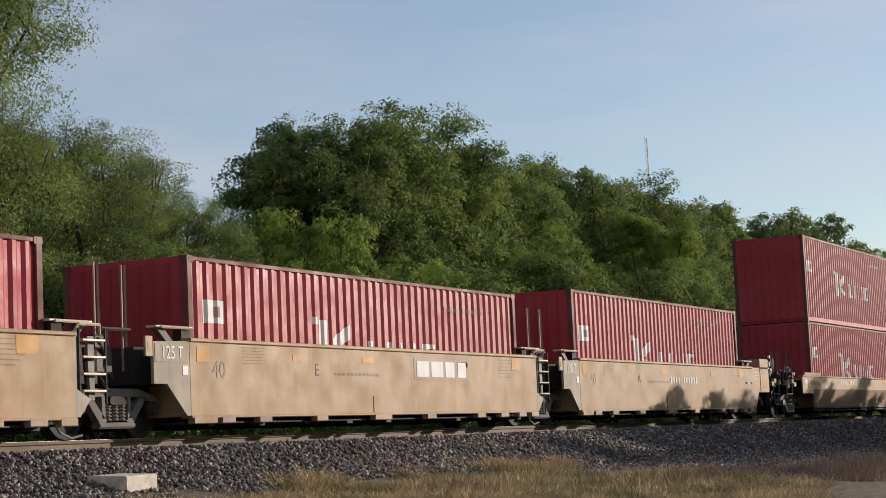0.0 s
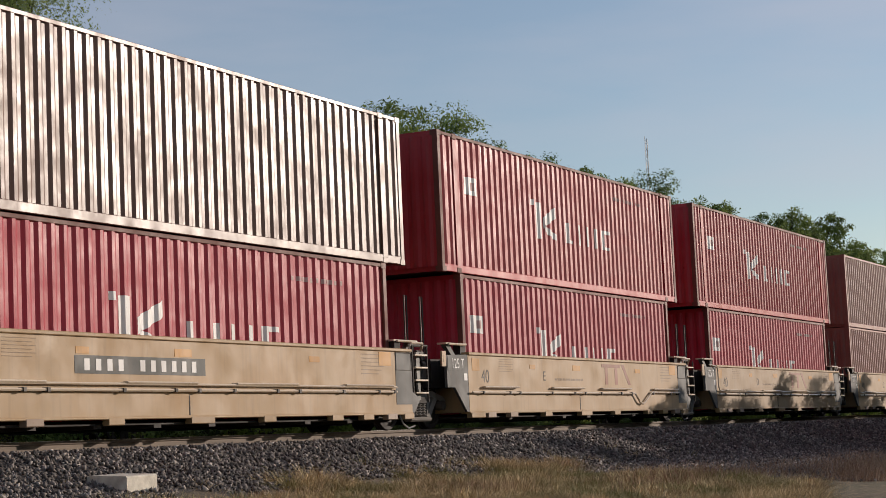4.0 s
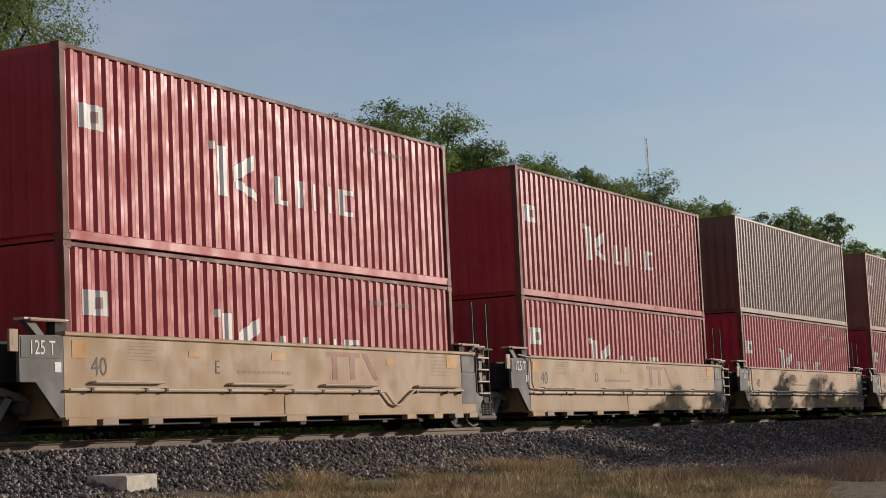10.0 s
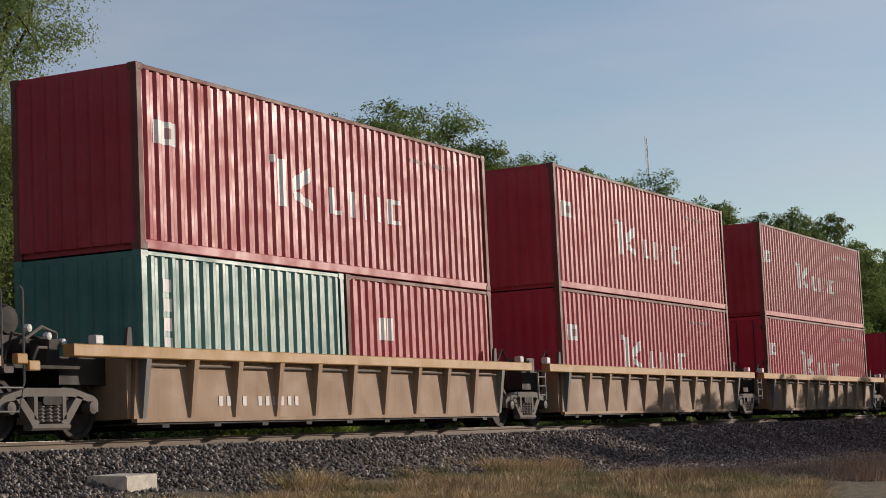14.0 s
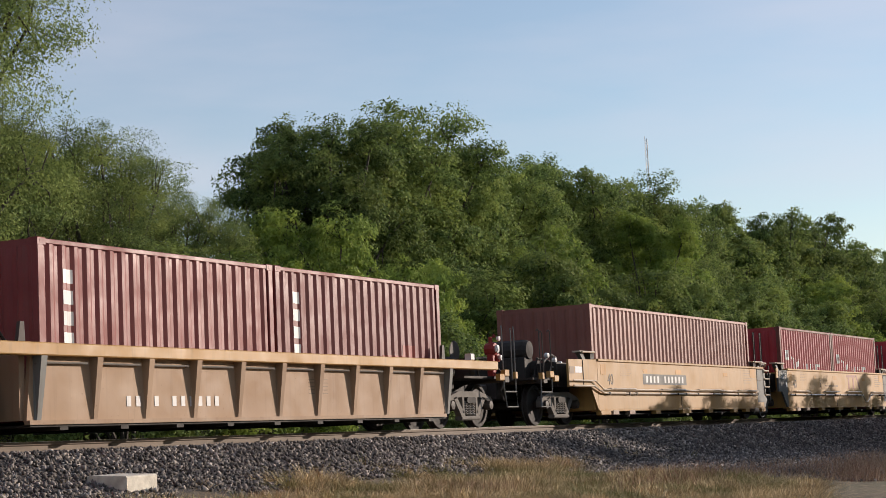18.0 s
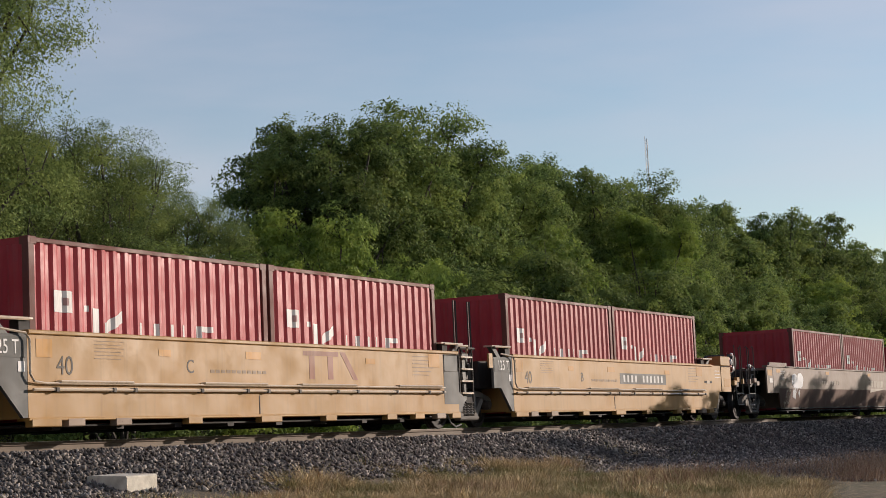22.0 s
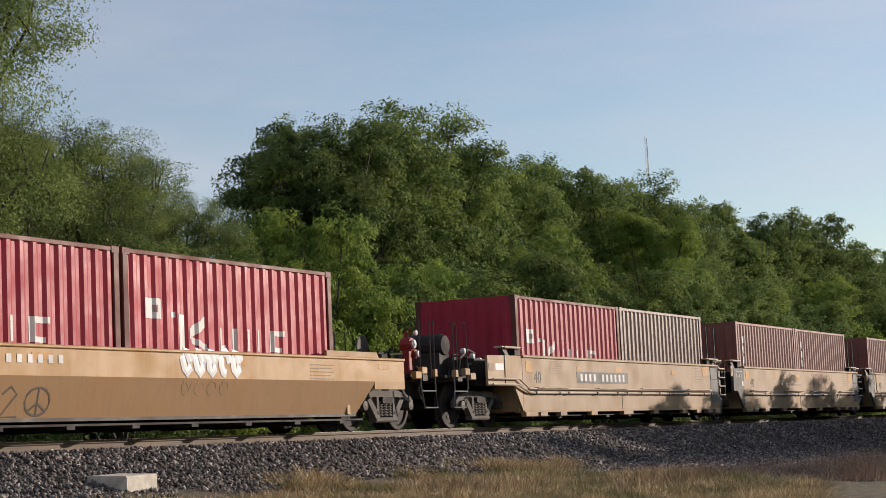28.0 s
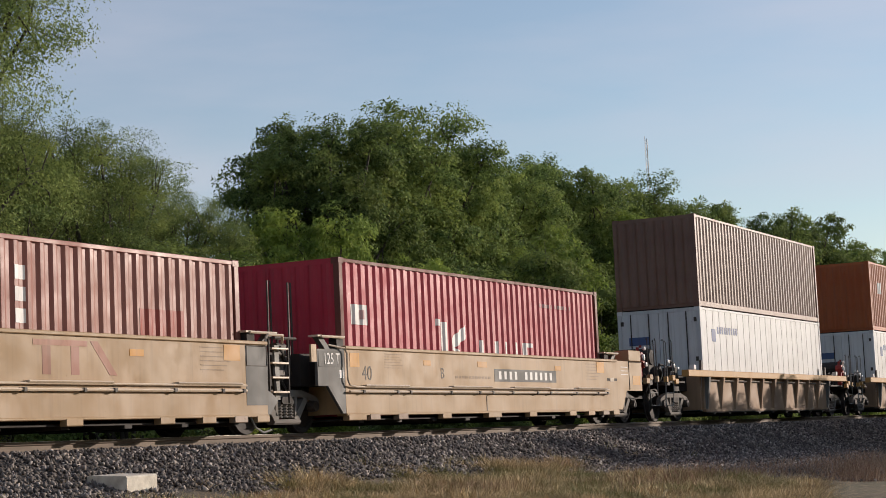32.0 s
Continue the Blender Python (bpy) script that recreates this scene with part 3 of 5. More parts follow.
def end_gear(c, x, d, paint_mat, rail_mat=None):
    """Platform, tall thin handrails, steps and brake gear at a car's outer end. x: the end sill; d: -1 or 1, the way out."""
    def span(p, q):
        return min(x + d * p, x + d * q), max(x + d * p, x + d * q)
    part("end_platform", Shape().box(*span(0, 2.05), -1.2, 1.2, 1.0, 1.05), DARK, c, "dark steel end platform")
    part("draft_sill", Shape().box(*span(0, 2.1), -0.32, 0.32, 0.62, 1.0), DARK, c)
    part("coupler", Shape().box(*span(2.0, 2.75), -0.1, 0.1, 0.72, 0.95, 0.03), STEEL, c, "steel coupler")
    part("end_sill", Shape().box(*span(1.62, 1.82), -1.36, 1.36, 0.92, 1.04, 0.02), STEEL, c)
    for s in (-1, 1):
        y = s * 1.40
        inner, outer = x + d * 1.46, x + d * 2.06
        for hx, top in ((inner, 2.10), (outer - d * 0.16, 2.06), (outer, 2.10)):
            part("handrail", Shape().rod([(hx, y, 0.98), (hx, y, top - 0.05), (hx + d * 0.03, y - s * 0.02, top), (hx + d * 0.06, y - s * 0.04, top - 0.04)], 0.015, 6), rail_mat or STEEL, c)
        step = Shape().rod([(inner, y, 1.02), (inner, y, 0.80), (inner + d * 0.12, y, 0.40), (outer + d * 0.06, y, 0.40), (outer, y, 0.80), (outer, y, 1.02)], 0.017, 6)
        step.rod([(inner + d * 0.03, y, 0.72), (outer + d * 0.02, y, 0.72)], 0.015, 5)
        part("sill_step", step, GREY, c, "hanging steel step")
        for p, q, z in ((1.18, 1.40, 0.95), (1.44, 1.64, 1.04), (1.96, 2.08, 1.0)):
            part("step_bracket", Shape().box(*span(p, q), y - 0.05, y + 0.05, z, z + 0.14, 0.015), paint_mat, c, "small painted bracket")
    part("brake_reservoir", Shape().lathe([(0.05, -0.75), (0.2, -0.7), (0.2, 0.3), (0.05, 0.35)], (x + d * 0.55, 0, 1.28), 14, 1), DARK, c)
    if d > 0:
        col = Shape().box(x + 1.30, x + 1.44, -1.24, -1.10, 1.05, 1.62, 0.02)
        col.lathe([(0.04, -1.30), (0.13, -1.27), (0.15, -1.18), (0.13, -1.06)], (x + 1.40, 0, 1.62), 10, 1)
        col.lathe([(0.03, -1.28), (0.09, -1.26), (0.10, -1.14)], (x + 1.56, 0, 1.44), 10, 1)
        col.rod([(x + 1.37, -1.17, 1.62), (x + 1.37, -1.17, 1.86), (x + 1.50, -1.20, 1.90)], 0.045)
        col.rod([(x + 1.56, -1.2, 1.40), (x + 1.50, -1.2, 1.18), (x + 1.40, -1.18, 1.10)], 0.04)
        valve = part("valve_stand", col, VALVERED, c, "red air valve stand with pipes")
        # round caps in white paint stand in for highlights on the valve
        for vx, vz, r in ((1.40, 1.62, 0.085), (1.57, 1.44, 0.06), (1.50, 1.84, 0.05)):
            part("valve_cap", Shape().lathe([(0.02, -1.335), (r, -1.325), (r, -1.30), (r * 0.8, -1.27)], (x + vx, 0, vz), 12, 1), MARK, valve, "round cap painted pale as a highlight on the valve")
        part("air_hose", Shape().rod([(x + 1.53, -1.25, 1.2), (x + 1.75, -1.28, 1.0), (x + 1.6, -1.25, 0.75), (x + 1.85, -1.2, 0.55)], 0.03), DARK, valve)
    else:
        box = part("brake_cylinder", Shape().lathe([(0.06, -0.62), (0.20, -0.60), (0.24, -0.5), (0.24, 0.30), (0.06, 0.34)], (x - 0.80, 0, 1.72), 14, 1), DARK, c, "dark grimy brake cylinder")
        part("bracket", Shape().box(x - 1.02, x - 0.58, -0.56, 0.3, 1.05, 1.56, 0.03), DARK, box)
        pipes = Shape().rod([(x - 0.30, -1.05, 1.08), (x - 0.34, -1.05, 1.52), (x - 0.62, -1.02, 1.60), (x - 0.95, -1.0, 1.42), (x - 1.0, -1.0, 1.08)], 0.026)
        pipes.rod([(x - 0.50, -1.12, 1.30), (x - 0.82, -1.12, 1.30), (x - 0.92, -1.12, 1.12)], 0.022)
        part("air_pipe", pipes, CAST, c, "dusty bent air pipe")
        for px, pz in ((0.28, 1.38), (0.60, 1.46), (1.02, 1.56)):
            part("fitting", Shape().lathe([(0.02, -1.16), (0.055, -1.15), (0.06, -1.08), (0.03, -1.05)], (x - px, 0, pz), 8, 1), MARK, c, "pale pipe fitting")
    v = Shape().box(x + d * 0.5 - 0.14, x + d * 0.5 + 0.14, -1.15, -0.8, 1.06, 1.42, 0.03)
    v.rod([(x + d * 0.5, -1.0, 1.42), (x + d * 1.1, -0.9, 1.5), (x + d * 1.3, -0.9, 1.08)], 0.03)
    part("brake_valve", v, DARK, c, "grimy brake valve")
    part("brake_wheel", Shape().lathe([(0.24, -0.01), (0.26, 0.0), (0.24, 0.015), (0.05, 0.02)], (x + d * 1.62, 0.9, 1.75), 14, 1), STEEL, c)


def guide(c, x, d, material=SLEEK):
    """Container guides on the end of the well: a bright worn plate on a dark hinge."""
    for s in (-1, 1):
        plate = Shape().box(min(x, x + d * 0.95), max(x, x + d * 0.95), s * 1.24 - 0.10, s * 1.24 + 0.10, 1.655, 1.69, 0.01)
        plate.rod([(x + d * 0.1, s * 1.35, 1.66), (x + d * 0.85, s * 1.35, 1.66)], 0.022)
        g = part("container_guide", plate, material, c, "worn bright container guide")
        hinge = Shape().box(min(x + d * 0.05, x + d * 0.28), max(x + d * 0.05, x + d * 0.28), s * 1.24 - 0.08, s * 1.24 + 0.08, 1.44, 1.655, 0.015)
        part("hinge", hinge, DARK, g)
        part("strut", Shape().extrude([(x + d * 0.45, 1.44), (x + d * 0.62, 1.44), (x + d * 0.9, 1.655), (x + d * 0.7, 1.655)][::d], s * 1.24 - 0.05, s * 1.24 + 0.05), GREY, g)


def husky(colour, left, right, pipes):
    """A unit of a drop-side well car. left, right: 'end' for a car's outer end, 'joint' where units share a truck."""
    c = new("well_car")
    end_mat, end_words = (ENDGREY, "grey painted end of the side") if pipes else (ASH, "pale dusty end of the side")
    for s in (-1, 1):
        y0, y1 = sorted((s * 1.50, s * 1.44))
        panel = part("side_panel", Shape().box(-0.4, 12.6, y0, y1, 0.31, 1.44), colour, c)
        ch = sorted((s * 1.535, s * 1.36))
        part("top_chord", Shape().box(-0.4, 12.6, ch[0], ch[1], 1.44, 1.50, 0.012), colour, c)
        bc = sorted((s * 1.52, s * 1.30))
        part("bottom_chord", Shape().box(-0.4, 12.6, bc[0], bc[1], 0.27, 0.31, 0.01), colour, c)
        for i, x in enumerate((-0.35, 0.42, 1.5, 3.3, 5.35, 7.4, 9.6, 10.7, 11.6, 12.25)):
            w = 0.62 if x in (-0.35, 5.35) else 0.36
            part("bottom_bracket", Shape().box(x, x + w, s * 1.525 if s < 0 else 1.40, -1.40 if s < 0 else s * 1.525, 0.185, 0.30, 0.012), colour if i not in (1, 2, 8) else PALE, c)
        part("panel_seam", Shape().box(5.32, 5.345, y0 - 0.006, y1 + 0.006, 0.32, 0.62), STEEL, c)
        for end, edge, d in ((left, -0.4, -1), (right, 12.6, 1)):
            X = lambda v: edge + d * v
            if end == "end":
                low = 0.76 if d > 0 else 0.83
                foot, knee = (0.32, 0.64) if d > 0 else (0.02, 0.42)
                ring = [(X(0), 0.31), (X(foot), 0.31), (X(knee), low), (X(1.7), low), (X(1.7), 1.46), (X(0), 1.48)]
                e = part("end_panel", Shape().extrude(ring if d > 0 else ring[::-1], y0 + 0.004, y1), colour, c)
                ya, yb = (y0 - 0.002, y0 + 0.002) if s < 0 else (y1, y1 + 0.006)
                if d > 0:
                    part("panel_frame", Shape().rod([(X(0.84), s * 1.503, low + 0.02), (X(0.84), s * 1.503, 1.46), (X(1.66), s * 1.503, 1.46)], 0.010, 5), STEEL, e)
                    part("end_box", Shape().box(X(0.9), X(1.7), min(s * 1.49, s * 1.12), max(s * 1.49, s * 1.12), 1.485, 1.75, 0.015), colour, c, "tan sheet box on the end of the side")
                    part("reflector", Shape().box(X(1.08), X(1.58), ya, yb, 0.90, 1.13), AMBER, e, "faded orange reflector patch")
                    slot = part("slot", Shape().box(X(-0.62), X(0.02), ya, yb, 0.99, 1.05), DARK, e, "dark slot in the side")
                    part("slot_plate", Shape().box(X(-0.42), X(-0.18), ya - 0.004, yb + 0.004, 0.97, 1.06), SLEEK, slot)
                    for k in range(3):
                        part("stencil", Shape().box(X(0.30), X(0.74), ya, yb, 1.14 + k * 0.09, 1.155 + k * 0.09), MARK, e, "thin pale stencil line")
                else:
                    part("panel_frame", Shape().rod([(X(0.88), s * 1.503, low + 0.02), (X(0.88), s * 1.503, 1.46)], 0.010, 5), STEEL, e)
                    part("data_patch", Shape().box(X(1.34), X(0.94), ya, yb, 1.16, 1.30), FRESH, e, "bright white data patch")
                    part("stencil", Shape().box(X(1.66), X(1.40), ya, yb, 1.14, 1.30), FAINT, e)
            elif d < 0:
                ring = [(X(0), 0.31), (X(0.1), 0.31), (X(0.6), 0.79), (X(0.93), 0.79), (X(0.93), 1.42), (X(0), 1.45)]
                e = part("end_panel", Shape().extrude(ring[::-1], y0 + 0.004, y1), end_mat, c, end_words)
                part("number_plate", Shape().box(X(0.90), X(0.03), y0 - 0.003 if s < 0 else y1, y0 + 0.003 if s < 0 else y1 + 0.006, 1.12, 1.40), PANEL if pipes else ASH, e, "number plate panel")
                part("lifting_bracket", Shape().box(X(1.12), X(0.93), y0 + 0.01, y1 - 0.01, 1.20, 1.50, 0.01).box(X(1.06), X(0.99), y0 + 0.006, y0 + 0.012, 1.28, 1.42), colour, e, "tan bracket with a slot")
                part("data_patch", Shape().box(X(0.20), X(0.06), y0 - 0.003 if s < 0 else y1, y0 + 0.003 if s < 0 else y1 + 0.006, 0.93, 1.07), MARK, e)
            else:
                ring = [(X(0), 0.31), (X(0.10), 0.31), (X(0.34), 0.56), (X(0.04), 0.70), (X(0.04), 1.46), (X(0), 1.46)]
                part("end_panel", Shape().extrude(ring, y0 + 0.004, y1), end_mat, c, end_words)
                if pipes:
                    cover = part("end_cover", Shape().box(X(-0.62), X(0.02), y0 - 0.004 if s < 0 else y1, y0 if s < 0 else y1 + 0.004, 0.46, 1.43), end_mat, c, end_words)
                    part("panel_frame", Shape().rod([(X(-0.60), s * 1.508, 1.10), (X(-0.60), s * 1.508, 1.42), (X(0.0), s * 1.508, 1.42), (X(0.0), s * 1.508, 1.10), (X(-0.60), s * 1.508, 1.10)], 0.008, 5), STEEL, cover)
        if pipes and s < 0:
            run = Shape()
            y = -1.56
            if pipes == "bent":
                run.rod([(0.1, y, 0.69), (8.7, y, 0.69), (9.0, y, 0.48), (9.2, y, 0.44), (9.35, y, 0.48), (9.85, y, 0.72), (11.9, y, 0.72)], 0.024)
            else:
                run.rod([(0.1, y, 0.69), (11.9, y, 0.69)], 0.024)
            if left == "end":
                run.rod([(-2.0, y, 0.86), (-0.8, y, 0.86), (-0.2, y, 0.70), (0.1, y, 0.69)], 0.024)
                run.rod([(-2.0, y, 0.98), (-0.7, y, 0.98), (-0.2, y, 0.78), (11.9, y, 0.775)], 0.020)
            elif left == "joint":
                run.rod([(-0.36, y, 0.69), (0.1, y, 0.69)], 0.022)
                if pipes != "bent":
                    run.rod([(11.9, y, 0.775), (-0.1, y, 0.775), (-0.34, y, 0.80), (-0.42, y, 0.90), (-0.42, y, 1.36), (-0.50, y, 1.45), (-0.95, y + 0.06, 1.50)], 0.017)
            part("brake_pipe", run, SLEEK, c, "pale dusty brake pipe")
            for a, b in ((0.2, 1.85), (3.68, 5.45), (6.55, 8.4), (10.0, 11.75)):
                part("grab_iron", grab(Shape(), a, b, y - 0.02, 0.80, 0.07, 0.018), SLEEK, c)
                for x in (a - 0.08, a + 1.2, b + 0.05):
                    part("pipe_bracket", Shape().box(x - 0.03, x + 0.03, y - 0.035, -1.50, 0.66, 0.72), STEEL, c)
        if s < 0:
            for a, b, z0, z1 in ((-0.22, 0.12, 1.13, 1.38), (4.97, 5.42, 1.20, 1.32), (11.36, 11.82, 1.17, 1.42), (2.6, 2.9, 1.20, 1.30), (8.9, 9.25, 1.19, 1.29)):
                part("reflector", Shape().box(a, b, -1.505, -1.4995, z0, z1), AMBER, c, "faded orange reflector patch")
            st = Shape()
            for i in range(6):
                st.box(10.7, 11.55 - 0.1 * (i % 3), -1.5035, -1.4995, 1.36 - i * 0.07, 1.375 - i * 0.07)
                st.box(1.05, 1.75 - 0.08 * (i % 2), -1.5035, -1.4995, 1.38 - i * 0.05, 1.39 - i * 0.05)
            for i in range(11):
                st.box(3.95 + i * 0.15, 4.06 + i * 0.15, -1.5035, -1.4995, 0.97, 1.02)
            tagged(part("data_stencil", st, FAINT, c, "faint rows of unreadable stencilling"), kind="stuff")
    for edge, d, end in ((-0.4, -1, left), (12.6, 1, right)):
        part("well_end", Shape().box(min(edge, edge + d * 0.12), max(edge, edge + d * 0.12), -1.43, 1.43, 0.30, 1.40), colour, c)
        if end == "end":
            part("end_frame", Shape().box(min(edge + d * 0.12, edge + d * 1.7), max(edge + d * 0.12, edge + d * 1.7), -1.2, 1.2, 0.85, 1.40), DARK, c)
            end_gear(c, edge + d * 1.0, d, colour)
            truck(c, edge + d * 1.25)
        else:
            part("end_frame", Shape().box(min(edge + d * 0.12, edge + d * 0.95), max(edge + d * 0.12, edge + d * 0.95), -1.15, 1.15, 0.80, 1.36), DARK, c)
            part("articulation", Shape().box(min(edge + d * 0.9, edge + d * 1.33), max(edge + d * 0.9, edge + d * 1.33), -0.35, 0.35, 0.62, 0.95), DARK, c)
            if d < 0:
                truck(c, -1.68)
                for xo in (-1.42, -2.08):
                    part("handrail", Shape().rod([(xo, -1.0, 1.0), (xo, -1.0, 2.6), (xo + 0.1, -1.0, 2.6), (xo + 0.1, -1.0, 1.0)], 0.02, 5), STEEL if pipes else PALE, c)
                fr = Shape().rod([(-2.0, -1.05, 1.62), (-1.3, -1.05, 1.62)], 0.03).rod([(-1.9, -1.05, 1.62), (-1.85, -1.1, 0.9)], 0.03)
                part("hose_rack", fr, STEEL, c)
            else:
                lad = ladder(c, 12.74, 13.34, -1.46, 0.50, 1.56, 0, DARK)
                for k in range(4):
                    z = 0.66 + k * 0.24
                    part("tread", Shape().box(12.80, 13.30, -1.50, -1.40, z, z + 0.035, 0.008), SLEEK, lad, "worn bright ladder tread")
                part("end_plate", Shape().box(13.02, 13.16, -1.40, -1.36, 0.55, 1.46), GREY, c, "grey upright plate behind the ladder")
                part("end_brace", Shape().rod([(12.70, -1.42, 1.5), (12.8, -1.42, 1.63), (13.3, -1.4, 1.63), (13.42, -1.3, 1.5)], 0.024), SLEEK, c, "bent pale pipe over the ladder")
                hoses = Shape().rod([(13.5, -1.2, 1.45), (13.75, -1.15, 1.2), (13.65, -1.1, 0.9), (13.85, -1.1, 0.7)], 0.035)
                part("brake_hose", Shape().rod([(12.80, -1.35, 1.35), (12.78, -1.4, 0.8), (12.88, -1.4, 0.55), (13.0, -1.4, 0.7), (13.0, -1.35, 1.3)], 0.04), DARK, c, "black rubber brake hose")
                part("air_hose", hoses, DARK, c, "black rubber air hose")
                part("brake_valve", Shape().box(13.45, 13.72, -1.2, -1.0, 1.3, 1.52, 0.03).box(13.5, 13.9, -1.15, -0.95, 0.95, 1.31, 0.03), STEEL, c, "grimy brake valve")
                hook = Shape().rod([(12.15, -1.45, 0.28), (12.3, -1.45, 0.1), (12.6, -1.4, 0.02), (12.85, -1.4, 0.06)], 0.018)
                part("hanging_hose", hook, GREY, c)
        guide(c, edge + d * 0.02 + (0.35 if d < 0 else -0.35), d)
    well_floor(c, -0.4, 12.6)
    return c


def smooth(colour, a, b, tall, left, right, lower):
    """A smooth-sided deep well car whose lower side folds inward. a, b: ends of the body; tall: height of its top;
    lower: paint darkened for the fold's shade.
    """
    c = new("well_car")
    for s in (-1, 1):
        def wall(ring, name, m, lab=""):
            sh = Shape()
            for z0, y0, z1, y1, x0, x1, x2, x3 in [ring]:
                v = [(x0, s * y0, z0), (x1, s * y0, z0), (x2, s * y1, z1), (x3, s * y1, z1)]
                v += [(x, y - s * 0.05, z) for x, y, z in v]
                sh.add(v, [(0, 1, 2, 3), (7, 6, 5, 4), (0, 4, 5, 1), (1, 5, 6, 2), (2, 6, 7, 3), (3, 7, 4, 0)])
            return part(name, sh, m, c, lab)
        wall((0.88, 1.50, tall, 1.50, a, b, b, a), "side_panel", colour)
        # shade under the fold is put into the colour by a darker paint
        wall((0.30, 1.36, 0.88, 1.50, a + 1.7, b - 1.65, b - 1.1, a + 1.15), "lower_panel", lower, "lower side folding inward, its shade painted in")
        for e0, e1 in ((a, a + 1.2), (b - 1.15, b)):
            part("end_skirt", Shape().box(e0, e1, s * 1.50 if s < 0 else 1.45, -1.45 if s < 0 else s * 1.50, 0.74, 0.88), colour, c)
        y0, y1 = sorted((s * 1.53, s * 1.36))
        part("top_chord", Shape().box(a, b, y0, y1, tall, tall + 0.05, 0.012), colour, c)
        z0, z1 = sorted((s * 1.37, s * 1.2))
        part("bottom_chord", Shape().box(a + 1.7, b - 1.65, z0, z1, 0.26, 0.31), STEEL, c)
        if s < 0:
            n = 4
            for i in range(n):
                x = a + 1.0 + (b - a - 2.0) * i / (n - 1)
                part("reflector", Shape().box(x, x + 0.42, -1.505, -1.4995, tall - 0.16, tall - 0.06), AMBER, c, "orange reflector patch")
            st = Shape()
            for i in range(5):
                st.box(b - 3.4, b - 2.6 - 0.1 * (i % 2), -1.5035, -1.4995, tall - 0.12 - i * 0.06, tall - 0.105 - i * 0.06)
                st.box(a + 1.3, a + 1.9 - 0.1 * (i % 3), -1.5035, -1.4995, tall - 0.12 - i * 0.06, tall - 0.105 - i * 0.06)
            tagged(part("data_stencil", st, MARK if colour == OXIDE else FAINT, c, "rows of unreadable stencilling"), kind="stuff")
            part("panel_frame", Shape().box(a + 0.62, a + 0.64, -1.506, -1.4995, 0.90, tall), STEEL, c)
            part("data_patch", Shape().box(a + 0.25, a + 0.55, -1.505, -1.4995, 1.05, 1.18), MARK, c)
            if tall > 1.4:
                part("reflector", Shape().box(a + 0.08, a + 0.54, -1.505, -1.4995, tall - 0.26, tall - 0.08), AMBER, c, "faded orange reflector patch")
                for k in range(4):
                    part("fastener", Shape().box(a + 1.9 + k * 1.15, a + 2.2 + k * 1.15, -1.545, -1.53, tall + 0.005, tall + 0.035), DARK, c, "small dark fastener on the top edge")
    for edge, d, end in ((a, 1, left), (b, -1, right)):
        x = edge + d * 1.9
        part("well_end", Shape().box(min(x, x + d * 0.1), max(x, x + d * 0.1), -1.40, 1.40, 0.30, tall - 0.05), colour, c)
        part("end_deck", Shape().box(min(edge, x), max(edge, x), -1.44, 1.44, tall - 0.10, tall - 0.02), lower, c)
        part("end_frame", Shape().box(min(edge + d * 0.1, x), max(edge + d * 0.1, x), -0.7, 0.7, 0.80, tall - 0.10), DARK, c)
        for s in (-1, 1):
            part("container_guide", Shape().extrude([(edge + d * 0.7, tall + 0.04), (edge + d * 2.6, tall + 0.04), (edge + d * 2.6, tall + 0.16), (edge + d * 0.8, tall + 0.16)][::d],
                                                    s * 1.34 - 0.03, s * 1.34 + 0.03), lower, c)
    well_floor(c, a + 1.5, b - 1.4)
    return c


